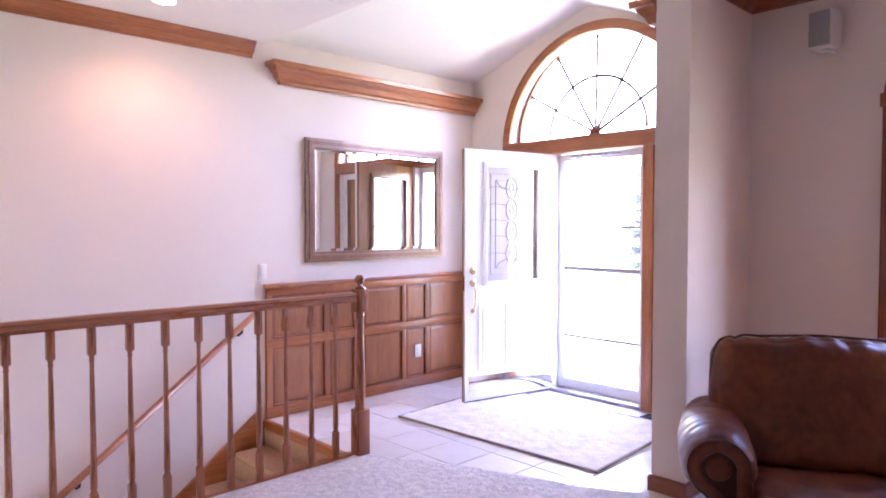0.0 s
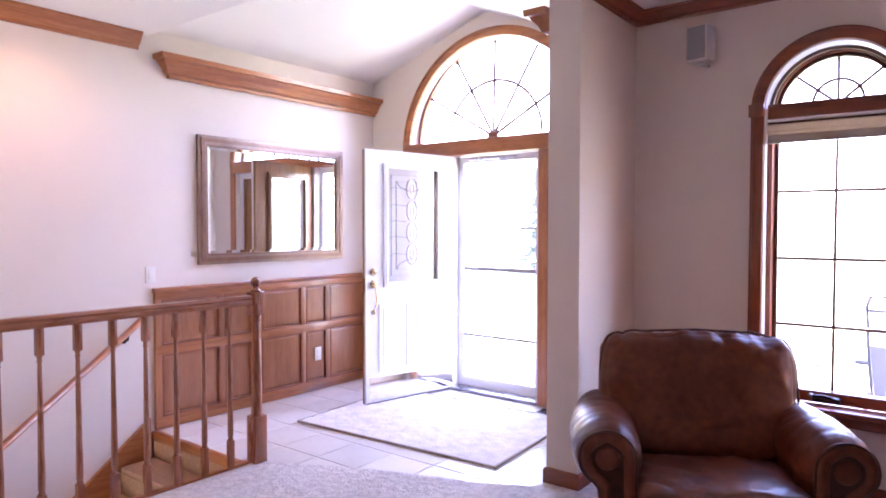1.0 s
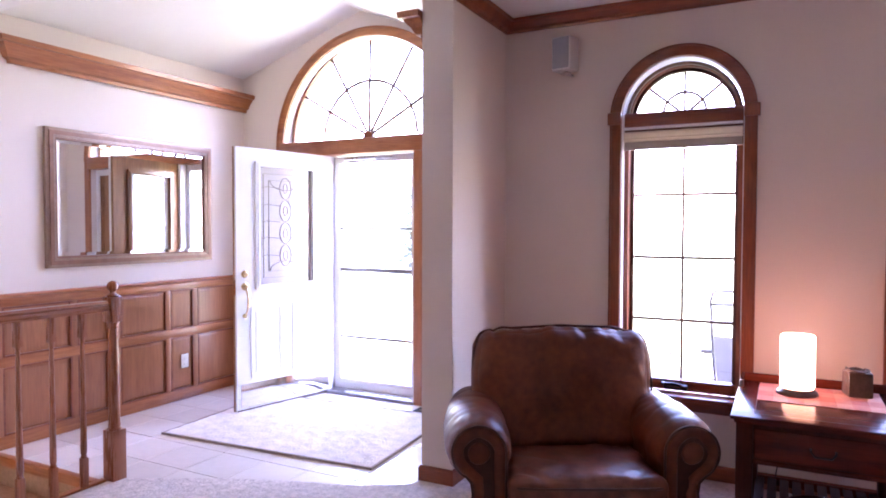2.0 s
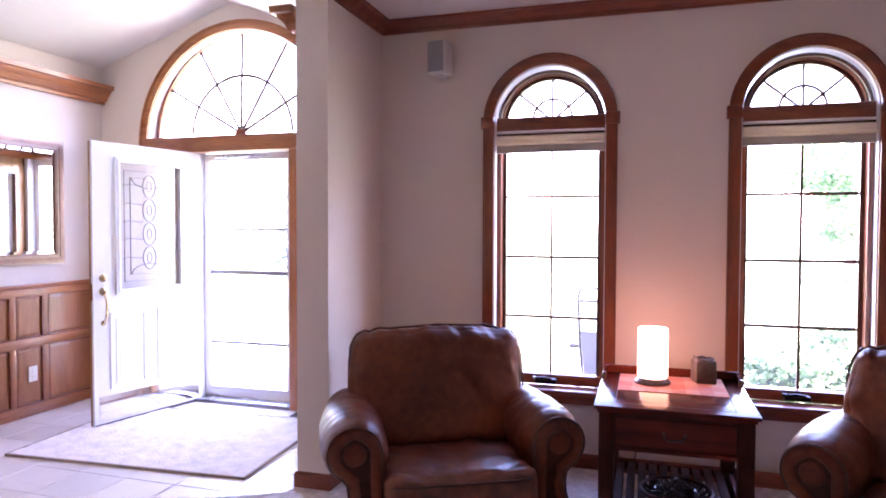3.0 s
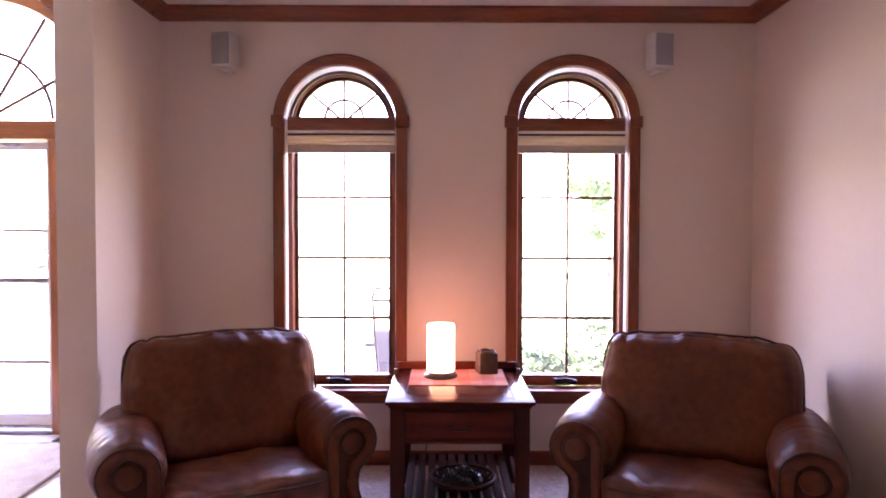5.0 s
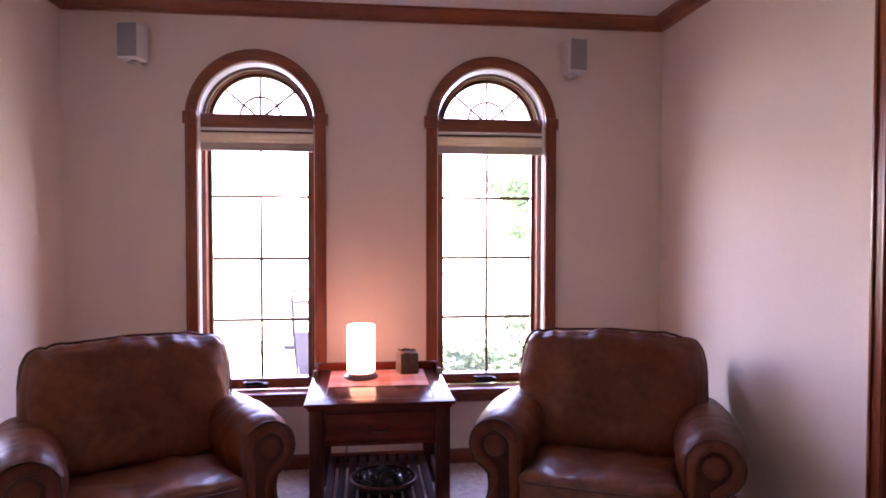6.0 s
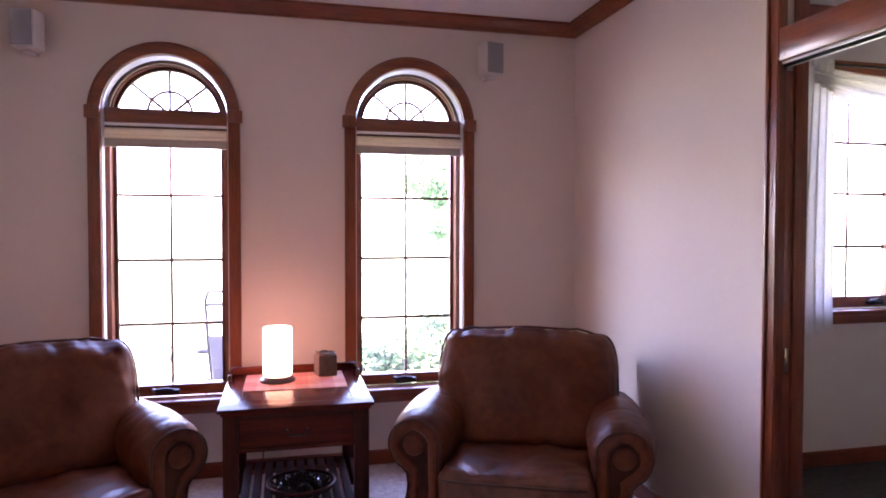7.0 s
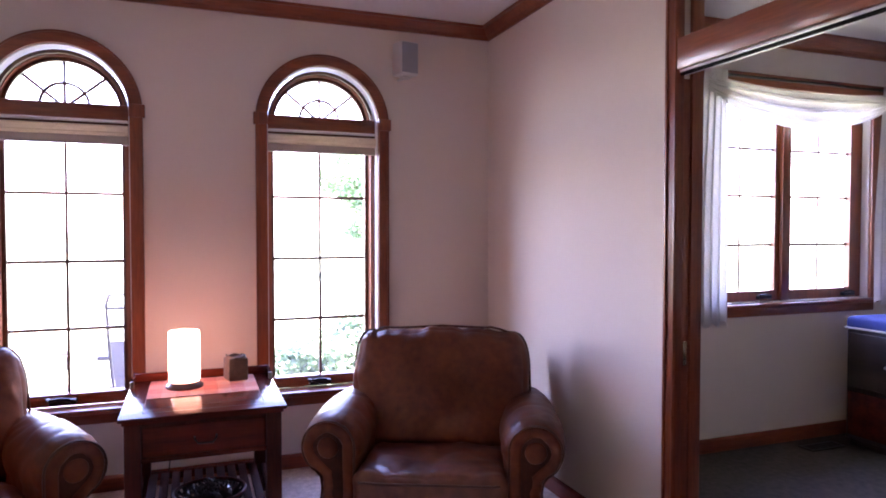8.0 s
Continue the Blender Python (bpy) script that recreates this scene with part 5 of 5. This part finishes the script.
box("apron", -0.018, 0.0, OA - 0.04, OB + 0.04, OS - 0.085, OS - 0.029, TRIM_Y, ow)
part("reveal", bm_strip(bmesh.new(), [(OA + 0.006, OS + 0.006), (OB - 0.006, OS + 0.006), (OB - 0.006, OT - 0.006), (OA + 0.006, OT - 0.006)], [(OA, OS), (OB, OS), (OB, OT), (OA, OT)], 0.001, 0.09, P, True), WHITE, ow, "pale reveal")
MID = -3.79
for a, b, g0, g1 in ((OA + 0.006, MID - 0.03, OA + 0.118, MID - 0.072), (MID + 0.03, OB - 0.006, MID + 0.072, OB - 0.118)):
    sash = part("sash", bm_strip(bmesh.new(), [(g0, OS + 0.075), (g1, OS + 0.075), (g1, OT - 0.06), (g0, OT - 0.06)],
                [(a, OS + 0.006), (b, OS + 0.006), (b, OT - 0.006), (a, OT - 0.006)], 0.055, 0.1, P, True), TRIM_Z, ow, "cherry casement sash")
    for z in (1.972, 1.658, 1.331):
        box("muntin", 0.080, 0.086, g0, g1, z - 0.009, z + 0.009, SASH, sash, bevel=0)
    box("muntin", 0.081, 0.087, (g0 + g1) / 2 - 0.0075, (g0 + g1) / 2 + 0.0075, OS + 0.075, OT - 0.06, SASH, sash, bevel=0)
    box("pane", 0.090, 0.093, g0, g1, OS + 0.075, OT - 0.06, GLASS, sash, bevel=0).visible_shadow = False
    bm = bmesh.new()
    bm_box(bm, 0.02, 0.055, a + 0.09, a + 0.2, OS + 0.02, OS + 0.045, 0.007)
    bm_tube(bm, [(0.022, a + 0.1, OS + 0.045), (0.015, a + 0.15, OS + 0.054), (0.018, a + 0.2, OS + 0.048)], 0.007, 8)
    part("crank", bm, DARKMETAL, sash, "dark window crank", "angle")
box("mullion", 0.03, 0.11, MID - 0.03, MID + 0.03, OS, OT, TRIM_Z, ow)

rod = empty("curtain_rod", pose(XO - 0.06, 0, 2.405), "dark slim curtain rod over the office window", "curtain rod")
bm = bmesh.new()
bm_tube(bm, [(0, -2.96, 0), (0, -4.74, 0)], 0.009, 10)
part("rod", bm, DARKMETAL, rod, "", True)
for y in (-3.12, -4.66):
    part("bracket", bm_tube(bmesh.new(), [(0, y, 0), (0.03, y, 0.008), (0.059, y, 0.008)], 0.008, 8), DARKMETAL, rod)

curtain = empty("sheer_curtain", pose(XO - 0.06, 0, 0), "cream sheer scarf curtain draped over the rod", "curtain")


def cloth(name, nu, nv, f):
    bm = bmesh.new()
    g = [[bm.verts.new(f(i / nu, j / nv)) for j in range(nv + 1)] for i in range(nu + 1)]
    for i in range(nu):
        for j in range(nv):
            bm.faces.new((g[i][j], g[i + 1][j], g[i + 1][j + 1], g[i][j + 1]))
    return part(name, bm, SHEER, curtain, "", True)


def swag(s, k):
    drop = 4 * s * (1 - s)
    fold = math.sin(k * 21 + 1.3 * s + 0.6 * noise.noise((s * 3, k * 4, 0.2)))
    return (-0.02 - 0.06 * math.sin(math.pi * k) * drop ** 0.5 + 0.026 * fold * (0.25 + drop), -3.01 - 1.61 * s,
            2.425 - 0.02 * s - (0.03 + 0.085 * k ** 0.6) * (1 - drop) - (0.075 + 0.245 * k) * drop ** 0.9 + 0.012 * fold * drop + 0.006 * noise.noise((s * 6, k * 5, 1.0)))


def tail(y0, y1, z0, z1, w):
    def f(s, k):
        spread = 0.72 + 0.28 * min(1, k * 1.6)
        ym = (y0 + y1) / 2
        return (0.018 * math.sin(s * w + 2 * k) * (0.5 + 0.5 * k) - 0.02, ym + (y0 - ym + (y1 - y0) * s) * spread + 0.012 * math.sin(k * 3), z1 + (z0 - z1) * k + 0.02 * math.sin(s * w * 0.7) * k)
    return f


cloth("swag", 64, 64, swag)
bm = bm_pad(bmesh.new(), 0.05, 0.055, 0.06, 0.024, 6, (0, 0, 0.008), 0.012, pose(-0.03, -3.03, 2.41), 4.0)
part("knot", bm, SHEER, curtain, "", True)
cloth("tail", 26, 30, tail(-2.955, -3.195, 0.84, 2.43, 24))
cloth("tail", 26, 30, tail(-4.52, -4.80, 0.92, 2.42, 24))

chest = empty("storage_bench", pose(0, 0, 0), "dark wood storage bench with a royal blue seat cushion", "bench")
CX0, CX1, CY0, CY1 = 2.22, 3.28, -4.62, -4.12
box("body", CX0, CX1, CY0, CY1, 0.05, 0.775, DARKWOOD, chest, bevel=0.006)
box("plinth", CX0 + 0.02, CX1 - 0.02, CY0 + 0.02, CY1 - 0.012, 0.005, 0.05, DARKWOOD, chest)
box("lower_drawer", CX0 + 0.02, CX1 - 0.02, CY1, CY1 + 0.016, 0.08, 0.37, MAHOGANY, chest, "reddish brown drawer front", 0.005)
up = box("upper_drawer", CX0 + 0.02, CX1 - 0.02, CY1, CY1 + 0.016, 0.40, 0.755, DARKWOOD, chest, bevel=0.005)
bm = bmesh.new()
bm_tube(bm, [(2.99, CY1 + 0.016, 0.57), (2.99, CY1 + 0.045, 0.57), (2.80, CY1 + 0.045, 0.57), (2.80, CY1 + 0.016, 0.57)], 0.009, 8)
part("handle", bm, STEEL, up, "shiny steel bar handle", True)
bm = bm_pad(bmesh.new(), CX1 - CX0 + 0.02, CY1 - CY0 + 0.03, 0.085, 0.03, 8, (0, 0, 0.012), 0.004, pose((CX0 + CX1) / 2, (CY0 + CY1) / 2, 0.82), 1.0)
cu = part("cushion", bm, BLUE, chest, "royal blue seat cushion", True)
hw, hd = (CX1 - CX0) / 2 + 0.006, (CY1 - CY0) / 2 + 0.012
part("piping", bm_tube(bmesh.new(), [((CX0 + CX1) / 2 + sx * hw, (CY0 + CY1) / 2 + sy * hd, 0.787) for sx, sy in ((-1, -1), (1, -1), (1, 1), (-1, 1))], 0.006, 6, True), PLASTIC, cu, "white piping")

# ---------------------------------------------------------------- outside
GZ = -0.22
bm = bmesh.new()
bmesh.ops.create_grid(bm, x_segments=60, y_segments=60, size=1)
for v in bm.verts:
    q = v.co.copy()
    x, y = 30 + math.copysign(abs(q.x) ** 2.2, q.x) * 400, math.copysign(abs(q.y) ** 2.2, q.y) * 400
    v.co = (x, y, GZ - (2.7 if -6 < x < 4.8 and -6 < y < 5 else 0) + (0.25 * noise.noise((x * 0.05, y * 0.05, 0)) if x > 12 else 0))
structure(part("ground", bm, GRASS, None, "", True), "sunlit lawn reaching the horizon", "ground")
structure(part("pavement", bm_prism(bmesh.new(), [(XD + DEPTH, -0.6), (8.4, -0.6), (8.4, 0.2), (7.95, 0.66), (7.23, 1.38), (6.8, 2.2), (6.7, 7.0), (XD + DEPTH, 7.0)], GZ - 0.1, -0.10, lambda u, v, d: (u, v, d)), CONCRETE), "pale concrete front porch slab", "pavement")
bm = bmesh.new()
bm_box(bm, XW + DEPTH, XD + 0.16, -2.02, PY0, GZ - 0.1, -0.11)
structure(part("pavement_edge", bm, CONCRETE), "concrete strip along the house wall", "pavement")


def patio_chair(m):
    ob = empty("patio_chair", m, "grey metal patio chair with a mesh sling on the porch", "patio chair")
    curve = [(0.10, 0.24), (0.13, 0.36), (0.17, 0.50), (0.21, 0.66), (0.23, 0.82), (0.255, 0.95), (0.30, 1.03)]
    for s in (-0.27, 0.27):
        bm = bmesh.new()
        bm_tube(bm, [(s, -0.30, 0.0), (s, -0.27, 0.36), (s, -0.22, 0.50), (s, 0.19, 0.52)], 0.013, 8)
        bm_tube(bm, [(s, 0.34, 0.0), (s, 0.18, 0.30)] + [(s * (1 if z < 1 else 0.86), y, z) for y, z in curve], 0.013, 8)
        part("side_frame", bm, DARKMETAL, ob, "", True)
        bm = bmesh.new()
        bm_box(bm, s * 1.2 - 0.045, s * 1.2 + 0.045, -0.27, 0.19, 0.505, 0.54, 0.009)
        part("armrest", bm, DARKMETAL, ob, "", "angle")
    bm = bmesh.new()
    for y, z, w in ((0.30, 1.03, 0.235), (0.245, 0.92, 0.27)):
        bm_tube(bm, [(-w, y, z), (0, y + 0.012, z + 0.012), (w, y, z)], 0.011, 8)
    part("back_rail", bm, DARKMETAL, ob, "", True)
    bm = bm_prism(bmesh.new(), [(-0.28, 0.38), (0.0, 0.345), (0.14, 0.36), (0.14, 0.37), (0.0, 0.355), (-0.28, 0.39)], -0.255, 0.255, lambda u, v, d: (d, u, v))
    part("seat_sling", bm, SLING, ob)
    low, high = curve[:4], curve[3:-1]
    bm = bm_prism(bmesh.new(), high + [(y + 0.005, z) for y, z in high[::-1]], -0.255, 0.255, lambda u, v, d: (d, u, v))
    part("head_sling", bm, HEADSLING, ob, "thin see-through upper sling")
    bm = bm_prism(bmesh.new(), low + [(y + 0.005, z) for y, z in low[::-1]], -0.255, 0.255, lambda u, v, d: (d, u, v))
    part("back_sling", bm, SLING, ob)
    return ob


patio_chair(pose(6.0, 0.27, -0.10, 0, 0, 78))

stake = empty("garden_light", pose(8.87, 1.33, GZ, 8, 0, 0), "small dark leaning garden light in the lawn", "garden light")
part("stake", bm_tube(bmesh.new(), [(0, 0, -0.04), (0, 0.02, 0.16)], 0.03, 8, taper=[0.5, 1]), DARKMETAL, stake, "", True)
part("head", bm_lathe(bmesh.new(), [(0.02, 0.16), (0.075, 0.18), (0.07, 0.21), (0.02, 0.235)], 14, (0.0, 0.07, 0.0)), DARKMETAL, stake, "", "angle")


def leaf_cloud(bm, count, spread, size, rng, flat=1.0):
    """Many small bent leaves round the points that spread() gives."""
    for _ in range(count):
        p = spread()
        a, b, t = rng.uniform(0, 6.28), rng.uniform(-0.9, 0.9), size * rng.uniform(0.6, 1.3)
        d = Vector((math.cos(a), math.sin(a), b * flat)).normalized()
        w = d.cross(Vector((rng.uniform(-1, 1), rng.uniform(-1, 1), 1.2))).normalized() * t * 0.33
        v = [bm.verts.new(q) for q in (p, p + d * t * 0.5 + w, p + d * t - Vector((0, 0, t * 0.2)), p + d * t * 0.5 - w)]
        bm.faces.new(v)
    return bm


def shrub(x, y, w, h, seed, label, leaves=2600):
    rng = random.Random(seed)
    ob = empty("shrub", pose(x, y, GZ), label, "shrub", "front shrubs")
    bm = bmesh.new()
    tips = []
    for _ in range(34):
        a, r = rng.uniform(0, 6.28), rng.uniform(0.2, 1) * w
        tip = Vector((r * math.cos(a), r * math.sin(a), h * rng.uniform(0.55, 1.0) * (1 - 0.3 * (r / w) ** 2)))
        tips.append(tip)
        bm_tube(bm, [(0, 0, 0), tip * 0.5 + Vector((0, 0, h * 0.12)), tip], 0.012, 5, taper=[1, 0.7, 0.3])
    part("stems", bm, BARK, ob)

    def spread():
        t = rng.choice(tips) * rng.uniform(0.35, 1.05)
        return t + Vector((rng.gauss(0, 0.09), rng.gauss(0, 0.09), rng.gauss(0, 0.07)))
    part("foliage", leaf_cloud(bmesh.new(), leaves, spread, 0.075, rng), LEAF, ob)
    return ob


shrub(6.7, -1.62, 0.62, 0.98, 4, "leafy green shrub outside the window", 6500)
shrub(6.9, -0.98, 0.42, 0.52, 6, "low leafy green shrub beside the porch", 2600)
shrub(7.1, -2.9, 0.6, 0.75, 9, "leafy green shrub further along the house")


def broad_tree(x, y, h, seed, label):
    rng = random.Random(seed)
    ob = empty("tree", pose(x, y, GZ), label, "tree", "yard trees")
    bm = bmesh.new()
    bm_tube(bm, [(0, 0, -0.1), (0.05, 0.02, h * 0.2), (-0.05, 0.06, h * 0.45), (0.1, 0, h * 0.8)], 0.16, 10, taper=[1.3, 1, 0.75, 0.25])
    tips = []
    for k in range(22):
        a, z0 = 2.4 * k, h * rng.uniform(0.15, 0.75)
        r = h * rng.uniform(0.16, 0.34)
        tip = Vector((r * math.cos(a), r * math.sin(a), z0 + h * rng.uniform(0.0, 0.2)))
        tips.append((Vector((0, 0, z0)), tip))
        bm_tube(bm, [(0, 0, z0), (tip.x * 0.5, tip.y * 0.5, (z0 + tip.z) / 2 - 0.05), tip], 0.05, 6, taper=[1, 0.6, 0.2])
    part("trunk", bm, BARK, ob, "", True)

    def spread():
        b, t = rng.choice(tips)
        return b.lerp(t, rng.uniform(0.45, 1.1)) + Vector((rng.gauss(0, 0.045 * h), rng.gauss(0, 0.045 * h), rng.gauss(0, 0.04 * h)))
    part("crown", leaf_cloud(bmesh.new(), 15000, spread, 0.03 * h, rng), TREELEAF, ob)
    return ob


def spruce(x, y, h, seed, label):
    rng = random.Random(seed)
    ob = empty("spruce_tree", pose(x, y, GZ), label, "tree", "yard trees")
    part("trunk", bm_tube(bmesh.new(), [(0, 0, -0.1), (0, 0, h)], 0.12, 8, taper=[1, 0.1]), BARK, ob)

    def spread():
        z = h * (0.06 + 0.94 * rng.random() ** 1.35)
        r = (1 - z / h) * h * 0.27 * (0.55 + 0.45 * math.cos(z * 14 / h * 3)) + 0.05
        a, q = rng.uniform(0, 6.28), rng.uniform(0.4, 1.0)
        return Vector((r * q * math.cos(a), r * q * math.sin(a), z - 0.12 * q * r))
    part("crown", leaf_cloud(bmesh.new(), 4200, spread, 0.24, rng, 0.4), NEEDLE, ob)
    return ob


spruce(21.0, 11.9, 3.7, 3, "blue-green spruce tree on the front lawn")
broad_tree(24.0, -6.2, 6.0, 11, "broad green tree on the lawn")
broad_tree(27.0, -17.0, 8.5, 15, "broad green tree beside the house")

hook = empty("garden_hook", pose(9.0, -1.655, GZ), "thin black shepherd's hook in the flower bed", "garden hook")
part("stem", bm_tube(bmesh.new(), [(0, 0, 0), (0, 0, 0.94)] + [(0, 0.09 - 0.09 * math.cos(a), 0.94 + 0.1 * math.sin(a)) for a in (0.5, 1.0, 1.57, 2.1, 2.7, 3.3)], 0.009, 6), DARKMETAL, hook)

# ---------------------------------------------------------------- entry floor tiles
TS = 0.333
x0, y0 = 2.508, PY1 + 0.004
tile_shapes = {}


def tile_mesh(w, d):
    key = (round(w, 3), round(d, 3))
    if key not in tile_shapes:
        b = bmesh.new()
        bm_box(b, 0.0025, w - 0.0025, 0.0025, d - 0.0025, -0.0118, 0.0)
        top_edges = [e for e in b.edges if all(v.co.z > -0.001 for v in e.verts)]
        bmesh.ops.bevel(b, geom=top_edges, offset=0.002, segments=1, affect="EDGES")
        me = bpy.data.meshes.new("tile")
        b.to_mesh(me)
        b.free()
        me.materials.append(TILE)
        tile_shapes[key] = me
    return tile_shapes[key]


rng = random.Random(7)
xs = [x0 + min(i * TS, XD - x0) for i in range(8)]
ys = [y0 + min(j * TS, YL - 0.03 - y0) for j in range(9)]
for a, b in zip(xs, xs[1:]):
    for c, d in zip(ys, ys[1:]):
        if b - a > 0.03 and d - c > 0.03:
            ob = new("tile", tile_mesh(b - a, d - c))
            ob.parent, ob.location = ENTRY, (a, c, rng.uniform(-0.0006, 0.0006))
